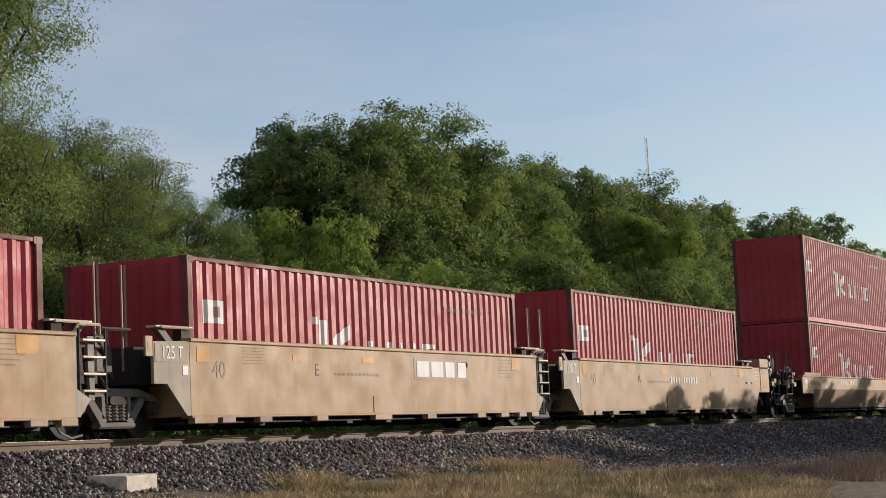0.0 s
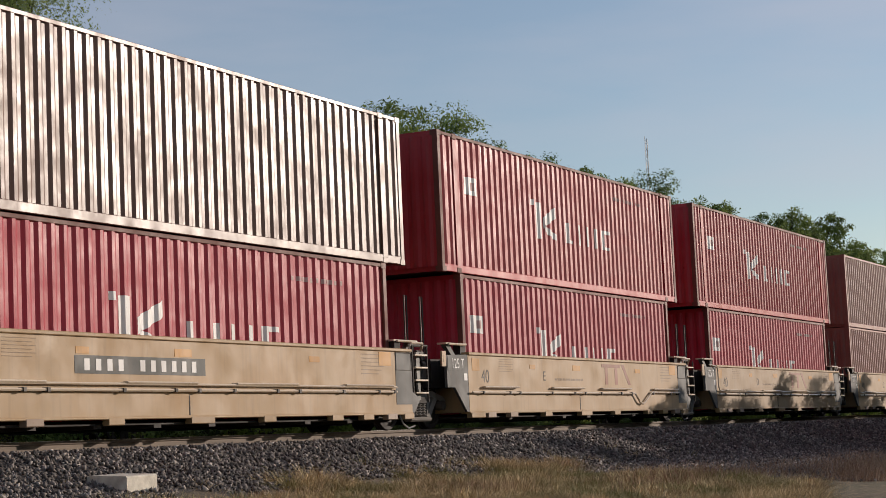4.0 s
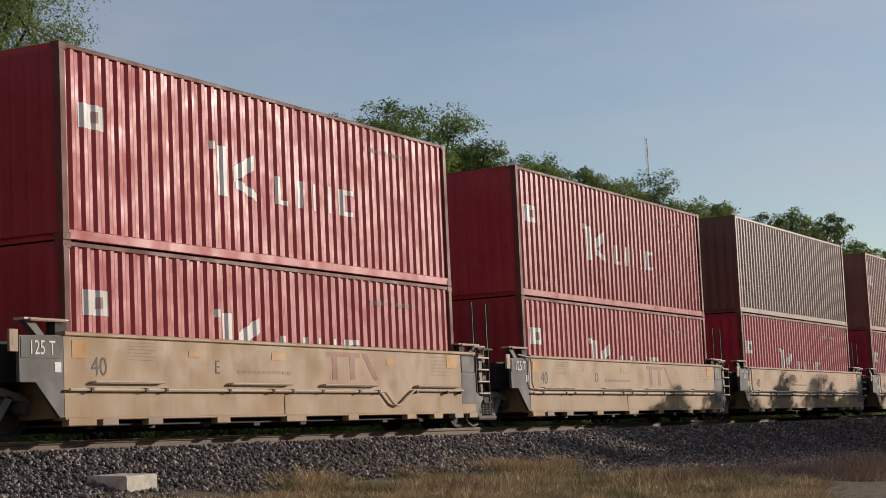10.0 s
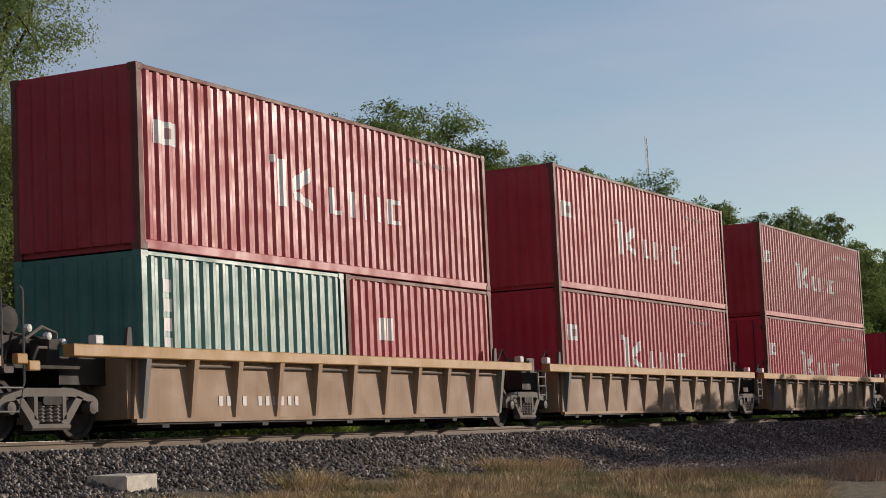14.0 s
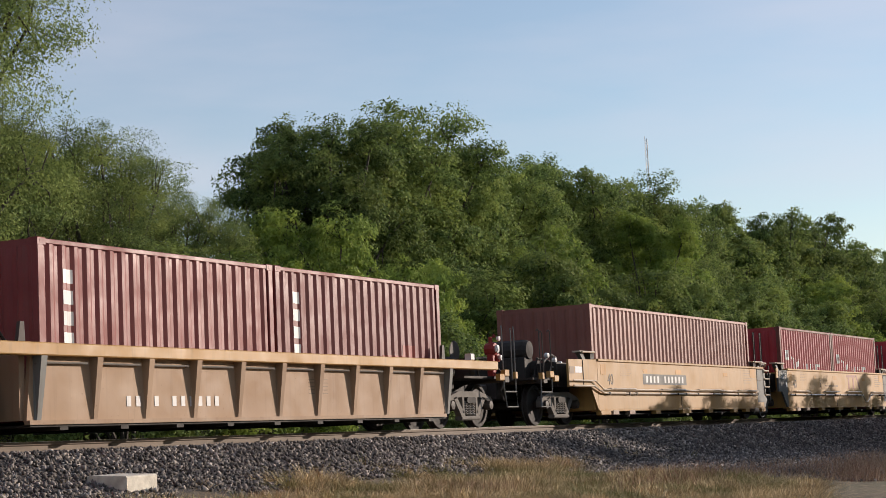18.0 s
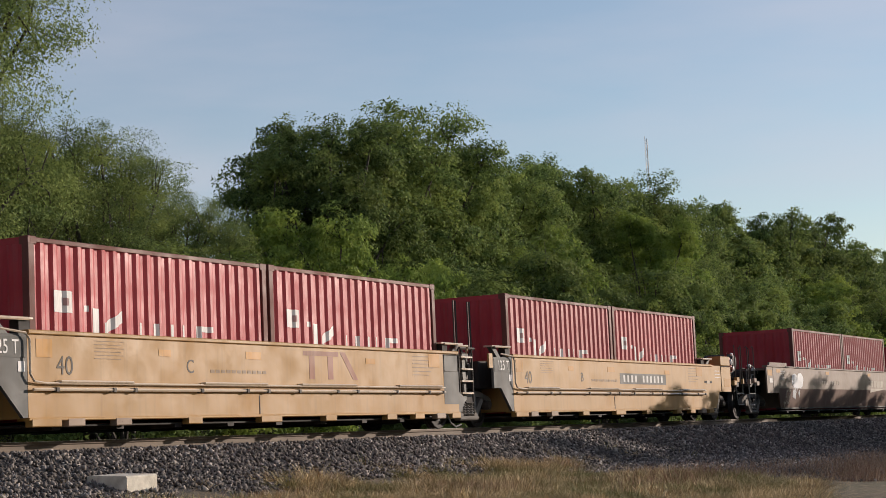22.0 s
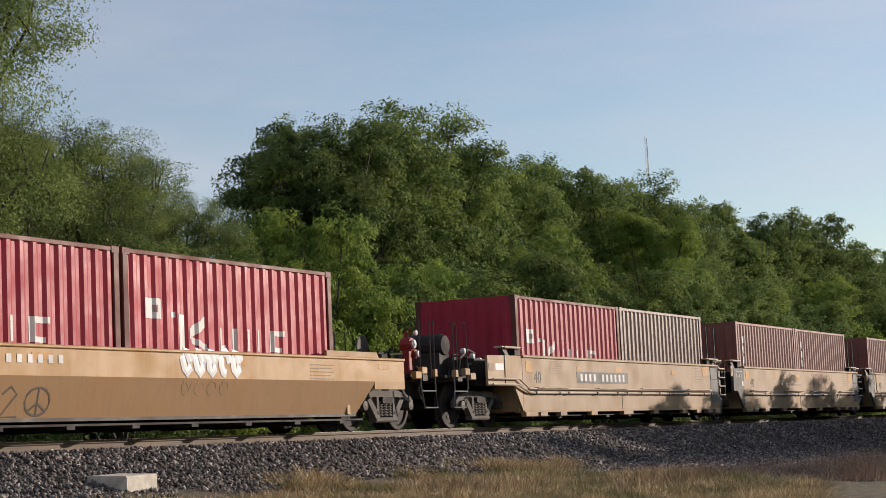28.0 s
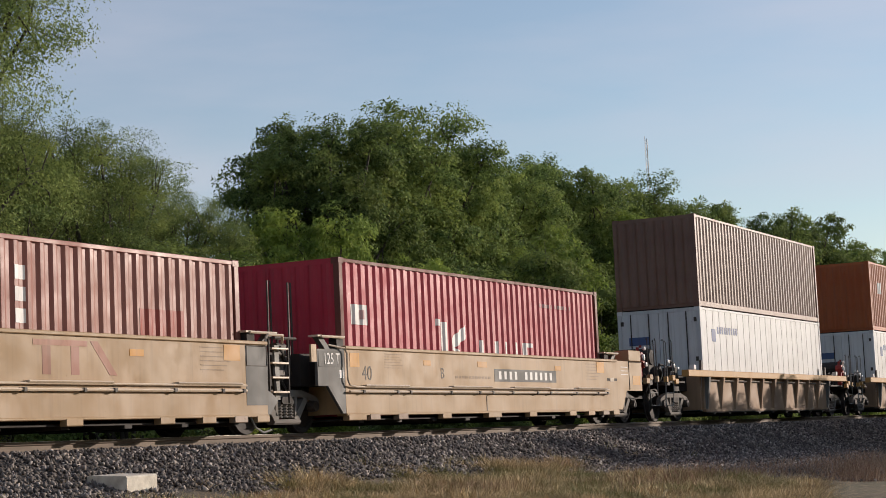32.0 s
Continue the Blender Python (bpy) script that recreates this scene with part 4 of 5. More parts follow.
def ribbed(colour, left, right):
    """A well car unit with a yellow top beam over a recessed, ribbed side."""
    c = new("well_car")
    for s in (-1, 1):
        y0, y1 = sorted((s * 1.50, s * 1.30))
        xa, xb = (-2.0 if left == "end" else -1.4), (14.3 if right == "end" else 13.6)
        part("top_beam", Shape().box(xa, xb, y0, y1, 1.16, 1.34, 0.015), YELLOW, c, "worn yellow top beam")
        p0, p1 = sorted((s * 1.34, s * 1.28))
        part("side_panel", Shape().extrude([(-0.45, 0.27), (12.05, 0.27), (12.2, 1.16), (-0.35, 1.16)], p0, p1), colour, c)
        part("bottom_chord", Shape().box(-0.45, 12.05, min(s * 1.30, s * 1.40), max(s * 1.30, s * 1.40), 0.22, 0.28), colour, c)
        for i in range(11):
            x = -0.3 + i * 1.24
            if s < 0:
                rib = Shape()
                v = [(x, -1.34, 0.28), (x + 0.15, -1.34, 0.28), (x + 0.15, -1.34, 1.16), (x, -1.34, 1.16), (x + 0.03, -1.37, 0.28), (x + 0.12, -1.37, 0.28), (x + 0.14, -1.49, 1.16), (x + 0.01, -1.49, 1.16)]
                rib.add(v, [(0, 1, 5, 4), (4, 5, 6, 7), (1, 2, 6, 5), (3, 0, 4, 7), (2, 3, 7, 6)])
                part("rib", rib, colour if i not in (0, 10) else GREY, c)
            else:
                part("rib", Shape().box(x, x + 0.15, 1.34, 1.46, 0.28, 1.16), colour, c)
        if s < 0:
            for i in range(10):
                x = -0.3 + i * 1.24
                part("grab_iron", grab(Shape(), x + 0.20, x + 1.12, -1.40, 1.07, 0.06, 0.016), CAST, c)
            st = Shape()
            for i in range(5):
                st.box(6.95, 7.6, -1.3435, -1.3395, 0.9 - i * 0.06, 0.915 - i * 0.06)
            tagged(part("data_stencil", st, FAINT, c, "faint unreadable stencilling"), kind="stuff")
    for edge, d, end in ((-0.4, -1, left), (12.2, 1, right)):
        part("well_end", Shape().box(min(edge, edge + d * 0.12), max(edge, edge + d * 0.12), -1.28, 1.28, 0.28, 1.25), colour, c)
        part("end_frame", Shape().box(min(edge + d * 0.12, edge + d * 1.2), max(edge + d * 0.12, edge + d * 1.2), -0.9, 0.9, 0.80, 1.2), DARK, c)
        if end == "end":
            end_gear(c, edge + d * 1.1, d, YELLOW, GREY)
            truck(c, edge + d * 1.6)
        else:
            part("articulation", Shape().box(min(edge + d * 1.0, edge + d * 1.42), max(edge + d * 1.0, edge + d * 1.42), -0.35, 0.35, 0.62, 0.95), DARK, c)
            if d < 0:
                truck(c, -1.75)
                ladder(c, -2.0, -1.62, -1.46, 0.55, 1.14, 3)
            gear = Shape().box(edge + d * 0.7 - 0.2, edge + d * 0.7 + 0.2, -0.9, -0.4, 1.2, 1.5, 0.03)
            gear.rod([(edge + d * 0.3, -1.2, 1.36), (edge + d * 0.55, -1.2, 1.62), (edge + d * 0.8, -1.2, 1.36)], 0.025)
            part("locking_gear", gear, STEEL, c, "rusty locking gear")
        for s in (-1, 1):
            part("end_post", Shape().box(edge + d * 0.98 - 0.08, edge + d * 0.98 + 0.08, s * 1.40 - 0.07, s * 1.40 + 0.07, 1.34, 1.48, 0.02), MARK, c, "pale end post")
            part("container_guide", Shape().extrude([(edge - 0.25, 1.34), (edge - 0.1, 1.34), (edge - 0.12, 1.62), (edge - 0.2, 1.62)], s * 1.36 - 0.03, s * 1.36 + 0.03), STEEL, c)
    well_floor(c, -0.4, 12.1)
    return c

# ================= the train =================
LOW, STD, HIGH = 0.25, 2.59, 2.885
LONG, SHORT, EXTRA = 12.30, 6.11, 13.85
FLEET, MOVING = {}, []


def made(key, build):
    if key not in FLEET:
        FLEET[key] = build()
    return copy_thing(FLEET[key], Matrix())


def load(x, z, length, height, mat, look_words, marks="", doors=False, overhang=0.0):
    """Sets a container down with its near end at x and its bottom at z; returns the height of its top."""
    key = (length, height, mat.name, marks, doors, overhang)
    c = made(key, lambda: container(length, height, mat, marks, doors, overhang))
    tagged(c, look_words, "container", "containers on the train")
    c.location = (x, 0, z)
    MOVING.append(c)
    return c


def white_box(x, z, words):
    c = made("reefer", lambda: reefer(LONG, HIGH))
    tagged(c, words, "container", "containers on the train")
    c.location = (x, 0, z)
    MOVING.append(c)


def char_part(name, text, x, y, z, height, mat, parent, squeeze=0.75, facing="side", label="", tilt=0):
    cu = bpy.data.curves.new(name, "FONT")
    cu.body, cu.size, cu.extrude, cu.resolution_u = text, height * 1.5, 0.002, 3
    shape = bpy.data.objects.new(name, cu)
    me = bpy.data.meshes.new_from_object(shape)
    bpy.data.objects.remove(shape)
    me.materials.clear()
    me.materials.append(mat)
    ob = part(name, me, mat, parent, label)
    ob.matrix_basis = pose(x, y, z, 90 + tilt, 0, 0 if facing == "side" else -90) @ Matrix.Diagonal((squeeze, 1, 1, 1))
    return ob


def number_board(car, x0, x1, z0, z1, y, board=None, bars=MARK):
    """A reporting-number panel: plain bars of the size of its characters."""
    if board:
        part("number_board", Shape().box(x0, x1, y - 0.004, y - 0.0005, z0, z1), board, car, "dark grey number panel")
    n, w = 11, (x1 - x0) * 0.9 / 11
    s = Shape()
    for i in range(n):
        if i == 4:
            continue
        a = x0 + (x1 - x0) * 0.05 + i * w
        s.box(a + w * 0.2, a + w * 0.66, y - 0.008, y - 0.0045, z0 + (z1 - z0) * 0.18, z1 - (z1 - z0) * 0.18)
    tagged(part("number_bars", s, bars, car, "pale bars in place of the car number"), kind="stuff")


def well(x, kind, colour, words, left="joint", right="joint", letter="", board=None, pipes="straight", bent=False, faded=True):
    pipe_kind = ("bent" if bent else "straight") if pipes else ""
    if kind == "husky":
        c = made((kind, colour.name, left, right, pipe_kind), lambda: husky(colour, left, right, pipe_kind))
        char_part("forty_mark", "40", 0.20, -1.503, 0.90, 0.25, BLACKMARK if pipes else FAINT, c, 1.0, label="dark stencilled 40")
        if letter:
            char_part("unit_letter", letter, 3.3, -1.503, 0.96, 0.20, BLACKMARK, c, 1.0, label="dark unit letter")
        if left == "joint":
            char_part("plate_mark", "125 T", -1.15, -1.508, 1.17, 0.185, MARK, c, 0.86, label="white stencilled 125 T")
        if board:
            number_board(c, board[0], board[1], 0.92, 1.18, -1.50, PANEL if pipes else None)
        elif pipes:
            a = 6.74
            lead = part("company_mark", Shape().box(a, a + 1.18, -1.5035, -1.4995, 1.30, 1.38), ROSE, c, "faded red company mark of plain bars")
            for sh in (Shape().box(a + 0.19, a + 0.37, -1.5035, -1.4995, 0.90, 1.295), Shape().box(a + 0.81, a + 0.99, -1.5035, -1.4995, 0.90, 1.295),
                       Shape().extrude([(a + 1.24, 1.38), (a + 1.42, 1.38), (a + 1.86, 0.9), (a + 1.68, 0.9)], -1.5035, -1.4995)):
                part("mark_bar", sh, ROSE, lead)
    tagged(c, words, "well car", "well cars of the train")
    c.location = (x, 0, 0)
    MOVING.append(c)
    return c


K1 = "faded red corrugated container with white marks, in a well car"
K2 = "faded red corrugated container with white marks, stacked on another container"
KS = "short red corrugated container with white marks, in a well car"
TANCAR = "faded tan drop-side well car with brake pipes along it"
YELCAR = "bright yellow-ochre drop-side well car with brake pipes along it"
RIBCAR = "dusty brown ribbed well car with a yellow top beam"


def red20(x, mat=RED):
    for dx in (0, 6.19):
        load(x + dx, LOW, SHORT, STD, mat, KS, "liner")


# first cars, smooth tan sides with a pale board
OLD = "pale dusty tan drop-side well car without pipes"
well(9.85, "husky", TAN, OLD, letter="D", pipes="")
load(9.85, LOW, LONG, STD, CRIMSON, K1, "liner")
well(25.64, "husky", TAN, OLD, letter="E", pipes="")
board_1 = part("company_board", Shape().box(6.95, 9.25, -1.505, -1.4995, 0.93, 1.33), ASH, MOVING[-1], "pale grey board")
for k, (p, q) in enumerate(((7.05, 7.55), (7.65, 8.15), (8.25, 8.65), (8.8, 9.15))):
    part("mark_block", Shape().box(p, q, -1.511, -1.505, 0.98, 1.28), MARK, board_1)
load(25.64, LOW, LONG, STD, RED, K1, "liner")
well(41.10, "husky", TAN, OLD, right="end", letter="A", pipes="", board=(5.5, 7.9))
load(41.10, LOW, LONG, HIGH, RED, K1, "liner")


def lone_car(x, colour, lower, words, tall):
    c = made(("lone", colour.name), lambda: lone(colour, lower, tall))
    tagged(c, words, "well car", "well cars of the train")
    c.location = (x, 0, 0)
    MOVING.append(c)
    return c


def lone(colour, lower, tall):
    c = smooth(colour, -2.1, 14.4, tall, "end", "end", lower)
    end_gear(c, -1.5, -1, colour)
    end_gear(c, 13.8, 1, colour)
    truck(c, -2.15)
    truck(c, 14.45)
    return c


c = lone_car(61.15, TAN, DUSTSHADE, "dusty tan smooth-sided single well car", 1.26)
number_board(c, 2.4, 5.2, 1.0, 1.2, -1.50)
load(61.15, LOW, LONG, HIGH, RED, K1, "liner")
load(61.15, LOW + HIGH, LONG, HIGH, RED, K2, "liner")

# second articulated car
well(81.30, "husky", TAN, TANCAR, left="end", letter="A", board=(2.57, 5.78))
load(81.30, LOW, LONG, HIGH, CRIMSON, K1, "liner")
b = load(80.53, LOW + HIGH, EXTRA, HIGH, SHEEN, "long brown corrugated container stacked over a red one", "", False, 0.77)
char_part("length_mark", "45", -0.001, 0.45, 1.62, 0.36, MARK, b, 0.8, "end", "white painted 45")
well(96.75, "husky", TAN, TANCAR, letter="E", bent=True)
load(96.75, LOW, LONG, HIGH, CRIMSON, K1, "liner")
b = load(95.98, LOW + HIGH, EXTRA, HIGH, RED, "long faded red corrugated container stacked on another", "liner", False, 0.77)
well(112.30, "husky", TAN, TANCAR, letter="D")
load(112.30, LOW, LONG, HIGH, CRIMSON, K1, "liner")
b = load(111.53, LOW + HIGH, EXTRA, HIGH, SHINY, "long glossy red corrugated container stacked on another", "liner", False, 0.77)
well(127.85, "husky", TAN, TANCAR, letter="C")
load(127.85, LOW, LONG, HIGH, MAROON, "maroon corrugated container without marks, in a well car")
load(127.85, LOW + HIGH, LONG, STD, MAROON, "maroon corrugated container without marks, stacked on another")
well(143.45, "husky", TAN, TANCAR, right="end", letter="B", board=(5.75, 8.95))
load(143.45, LOW, LONG, HIGH, MAROON, "maroon corrugated container with cream bars, in a well car", "column")
load(143.45, LOW + HIGH, LONG, STD, RED, K2, "liner")

# third articulated car
well(163.45, "husky", TAN, TANCAR, left="end", letter="A", board=(2.57, 5.78))
load(163.45, LOW, LONG, STD, RED, K1, "liner")
load(163.45, LOW + STD, LONG, HIGH, RED, K2, "liner")
well(179.18, "husky", TAN, TANCAR, letter="E", bent=True)
load(179.18, LOW, LONG, STD, RED, K1, "liner")
load(179.18, LOW + STD, LONG, HIGH, RED, K2, "liner")
well(194.88, "husky", TAN, TANCAR, letter="D")
load(194.88, LOW, LONG, STD, RED, K1, "liner")
load(194.88, LOW + STD, LONG, HIGH, SHINY, K2, "liner")
well(210.50, "husky", TAN, TANCAR, letter="C")
load(210.50, LOW, LONG, HIGH, CRIMSON, K1, "liner")
load(210.50, LOW + HIGH, LONG, HIGH, SHEEN, "brown corrugated container without marks, stacked on a red one")
well(226.13, "husky", TAN, TANCAR, right="end", letter="B", board=(5.75, 8.95))
load(226.13, LOW, LONG, HIGH, CRIMSON, K1, "liner")
load(226.13, LOW + HIGH, LONG, HIGH, MAROON, "dull maroon corrugated container with white marks, stacked on another", "liner")


# ribbed articulated car
def rib_car(x, left="joint", right="joint", board=False):
    c = made(("ribbed", left, right), lambda: ribbed(DUSTSHADE, left, right))
    tagged(c, RIBCAR, "well car", "well cars of the train")
    c.location = (x, 0, 0)
    if board:
        number_board(c, 1.6, 4.4, 0.42, 0.66, -1.34, None)
    MOVING.append(c)
    return c


rib_car(246.17, left="end", board=True)
load(246.17, LOW, SHORT, STD, GREEN, "short sea-green corrugated container with white bars, in a well car", "column")
load(246.17 + 6.19, LOW, SHORT, STD, RED, "short red corrugated container with two white blocks, in a well car", "script")
load(246.17, LOW + STD, LONG, HIGH, RED, K2, "liner")
rib_car(262.15)
load(262.15, LOW, LONG, HIGH, CRIMSON, K1, "liner")
load(262.15, LOW + HIGH, LONG, HIGH, RED, K2, "liner")
rib_car(278.08)
load(278.08, LOW, LONG, HIGH, CRIMSON, "red corrugated container, its doors facing forward, in a well car", "liner", True)
load(278.08, LOW + HIGH, LONG, HIGH, RED, K2, "liner")
rib_car(294.0)
load(294.0, LOW, LONG, HIGH, CRIMSON, K1, "liner")
rib_car(309.9, right="end", board=True)
for dx in (0, 6.19):
    box = load(309.9 + dx, LOW, SHORT, STD, WINE, "short maroon corrugated container with cream bars, in a well car", "column")
part("repaint_patch", on_side([bar(3.7, 4.5, 0.95, 1.15), bar(4.5, 5.0, 0.45, 1.35), bar(5.0, 5.9, 0.45, 1.05)], SHORT, -WIDE / 2 + 0.0125), REPAINT, box, "brighter red repainted patch")

# yellow articulated car
well(330.05, "husky", YELLOW, YELCAR, left="end", letter="A", board=(2.57, 5.78))
load(330.05, LOW, LONG, STD, MAROON, "maroon corrugated container without marks, in a yellow well car")
for x, l, bt in ((345.62, "E", True), (361.22, "D", False), (376.82, "C", False)):
    well(x, "husky", YELLOW, YELCAR, letter=l, bent=bt)
    red20(x)
well(392.43, "husky", YELLOW, YELCAR, right="end", letter="B", board=(5.75, 8.95))
red20(392.43)


# brown articulated car
def brown_car(x, left, right):
    c = made(("brown", left, right), lambda: brown(left, right))
    tagged(c, "oxide-brown smooth-sided long well car", "well car", "well cars of the train")
    c.location = (x, 0, 0)
    MOVING.append(c)
    char_part("length_mark", "53", -2.0, -1.392, 0.41, 0.42, ASH, c, 1.0, label="faded pale stencilled 53", tilt=13.6)
    return c


def brown(left, right):
    c = smooth(OXIDE, -3.95 if left == "end" else -3.35, 16.3 if right == "end" else 14.95, 1.52, left, right, SHADEOXIDE)
    if left == "end":
        end_gear(c, -3.4, -1, OXIDE)
        truck(c, -4.0)
    else:
        truck(c, -3.62)
    if right == "end":
        end_gear(c, 15.7, 1, OXIDE)
        truck(c, 16.3)
    else:
        ladder(c, 15.05, 15.4, -1.42, 0.75, 1.62, 5, STEEL)
        part("handrail", Shape().rod([(15.1, -1.42, 0.7), (15.1, -1.42, 2.05), (15.22, -1.42, 2.05), (15.22, -1.42, 0.7)], 0.02, 5), STEEL, c)
        part("handrail", Shape().rod([(15.5, -1.42, 0.7), (15.5, -1.42, 2.05), (15.6, -1.42, 2.05), (15.6, -1.42, 0.7)], 0.02, 5), STEEL, c)
    return c


def swoosh_mark(c, x):
    """Pale plain company mark: four slanted blocks over a long wedge."""
    lead = part("company_mark", Shape().extrude([(x - 0.1, 0.78), (x + 1.3, 0.86), (x + 2.2, 0.93), (x + 0.1, 0.93)], -1.5045, -1.4995), ASH, c, "pale company mark of plain shapes")
    for i in range(4):
        a = x + i * 0.5
        part("mark_block", Shape().extrude([(a, 0.97), (a + 0.4, 0.97), (a + 0.5, 1.2), (a + 0.1, 1.2)], -1.5045, -1.4995), ASH, lead)


def spray(c, x0, z0, strokes, r, material=FRESH, words="white spray-painted scrawl"):
    """Flat strokes of spray paint that follow the folded side."""
    for pts in strokes:
        s = Shape().rod([(x0 + a, 0, z0 + b) for a, b in pts], r, 6)
        s.v = [(x, y * 0.1 - (1.503 if z > 0.88 else 1.363 + (z - 0.30) * 0.241), z) for x, y, z in s.v]
        part("spray_paint", s, material, c, words)


def blob(c, x, z, w, h, lift):
    """A rounded patch of solid white spray paint."""
    ring = [(x + w * math.cos(i * 0.3927) * (1 + 0.12 * math.sin(i * 2.3)), z + h * math.sin(i * 0.3927)) for i in range(16)]
    part("spray_patch", Shape().extrude(ring, -1.503 - lift, -1.5), FRESH, c, "solid white spray-painted patch")


def loops(n, w, h, seed):
    rng = random.Random(seed)
    out_strokes = []
    for i in range(n):
        a = i * w
        k = rng.choice((0, 1, 2))
        pts = [(a + w * (0.5 + 0.42 * math.cos(t * 0.7 + k) * (0.7 + 0.3 * rng.random())), h * (0.5 + 0.48 * math.sin(t * (0.7 + 0.25 * k)))) for t in range(8 + k)]
        out_strokes.append(pts)
    return out_strokes


c = brown_car(414.15, "end", "joint")
number_board(c, 2.0, 4.5, 1.0, 1.18, -1.50, None, ASH)
swoosh_mark(c, 8.6)
blob(c, -1.0, 1.13, 0.34, 0.22, 0.0)
blob(c, -0.40, 1.18, 0.34, 0.20, 0.004)
blob(c, -0.72, 1.02, 0.55, 0.13, 0.008)
spray(c, -1.25, 0.62, [[(0.10, 0.34), (0.16, 0.06), (0.40, 0.00), (0.46, 0.30)], [(0.28, 0.30), (0.28, 0.05)]], 0.10)
spray(c, -1.25, 0.62, [[(0.74, 0.34), (0.72, 0.12), (0.82, 0.02), (0.86, 0.30)]], 0.07)
red20(414.15)
c = brown_car(433.9, "joint", "joint")
spray(c, 0.25, 0.55, loops(4, 0.40, 0.72, 3) + [[(a + 1.5, b + 0.48) for a, b in p] for p in loops(9, 0.37, 0.34, 4)], 0.032)
swoosh_mark(c, 8.6)
red20(433.9)
c = brown_car(453.4, "joint", "end")
red20(453.4)

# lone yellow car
c = lone_car(475.3, YELLOW, SHADEYELLOW, "yellow smooth-sided single well car with spray paint", 1.26)
number_board(c, 1.95, 4.6, 1.02, 1.2, -1.50)
char_part("length_mark", "40", -0.45, -1.405, 0.47, 0.32, BLACKMARK, c, 1.0, label="dark stencilled 40", tilt=13.6)
spray(c, 7.21, 0.95, loops(5, 0.34, 0.36, 7), 0.085)
spray(c, 7.21, 0.62, loops(4, 0.34, 0.22, 12), 0.012, FAINT, "thin grey overspray")
ring = [(0.26 * math.cos(i * 0.45), 0.19 * math.sin(i * 0.45)) for i in range(15)]
spray(c, 3.93, 0.53, [ring, [(0, 0.19), (0, -0.19)], [(0, -0.02), (-0.2, -0.14)], [(0, -0.02), (0.2, -0.14)]], 0.02, BLACKMARK, "dark spray-painted ring sign")
spray(c, 3.35, 0.53, [[(-0.15, 0.1), (0.0, 0.2), (0.14, 0.1), (-0.15, -0.2), (0.2, -0.2)]], 0.02, BLACKMARK, "dark spray-painted scrawl")
for dx in (0, 6.19):
    load(475.3 + dx, LOW, SHORT, STD, CRIMSON, KS, "liner")

# last articulated car
BOX20 = "short maroon corrugated container in a well car"
well(495.45, "husky", TAN, TANCAR, left="end", letter="A", board=(2.57, 5.78))
load(495.45, LOW, SHORT, STD, CRIMSON, KS, "liner")
load(495.45 + 6.19, LOW, SHORT, STD, BROWN, "short brown corrugated container in a well car")
for x, l, bt, mk in ((510.85, "E", True, "column"), (526.40, "D", False, ""), (541.90, "C", False, "column")):
    well(x, "husky", TAN, TANCAR, letter=l, bent=bt)
    for dx in (0, 6.19):
        load(x + dx, LOW, SHORT, STD, MAROON, BOX20 + (" with cream bars" if mk else ""), mk)
box = next(o for o in MOVING if abs(o.location.x - 548.09) < 0.01 and o.name.startswith("shipping"))
part("repaint_patch", on_side([bar(3.39, 4.57, 1.51 - LOW, 1.94 - LOW)], SHORT, -WIDE / 2 + 0.0125), REPAINT, box, "brighter red repainted patch")
well(557.47, "husky", TAN, TANCAR, right="end", letter="B", board=(5.75, 8.95))
load(557.47, LOW, LONG, HIGH, CRIMSON, K1, "liner")

# white boxes at the rear
rib_car(577.3, left="end", right="end", board=False)
white_box(577.3, LOW, "white smooth refrigerated container with blue marks, in a well car")
load(577.3, LOW + HIGH, LONG, STD, BROWN, "brown corrugated container stacked on a white one")
rib_car(597.05, left="end", right="end", board=False)
white_box(597.05, LOW, "white smooth refrigerated container with blue marks, in a well car")
load(597.05, LOW + HIGH, LONG, STD, ORANGE, "orange corrugated container stacked on a white one", "script")

for proto in FLEET.values():
    for o in [proto, *proto.children_recursive]:
        bpy.data.objects.remove(o)

# ================= trees =================


def leaf_mesh(name, centres, outs, sizes, rng, material):
    """Many small pointed leaves, one quad each, at the given places, facing roughly outward and up."""
    n = len(centres)
    face = outs + np.array([0, 0, 0.45]) + rng.normal(size=(n, 3)) * 0.8
    face /= np.linalg.norm(face, axis=1)[:, None]
    d = np.cross(face, rng.normal(size=(n, 3)))
    d /= np.linalg.norm(d, axis=1)[:, None]
    u = np.cross(face, d)
    s = sizes[:, None]
    v = np.stack([centres - d * s * 0.5 + u * s * 0.30, centres - d * s * 0.4 - u * s * 0.34, centres + d * s * 0.62], 1).reshape(-1, 3)
    me = bpy.data.meshes.new(name)
    me.vertices.add(len(v))
    me.vertices.foreach_set("co", v.ravel())
    me.loops.add(3 * n)
    me.loops.foreach_set("vertex_index", np.arange(3 * n, dtype=np.int32))
    me.polygons.add(n)
    me.polygons.foreach_set("loop_start", np.arange(0, 3 * n, 3, dtype=np.int32))
    me.polygons.foreach_set("loop_total", np.full(n, 3, dtype=np.int32))
    me.materials.append(material)
    me.update()
    return me


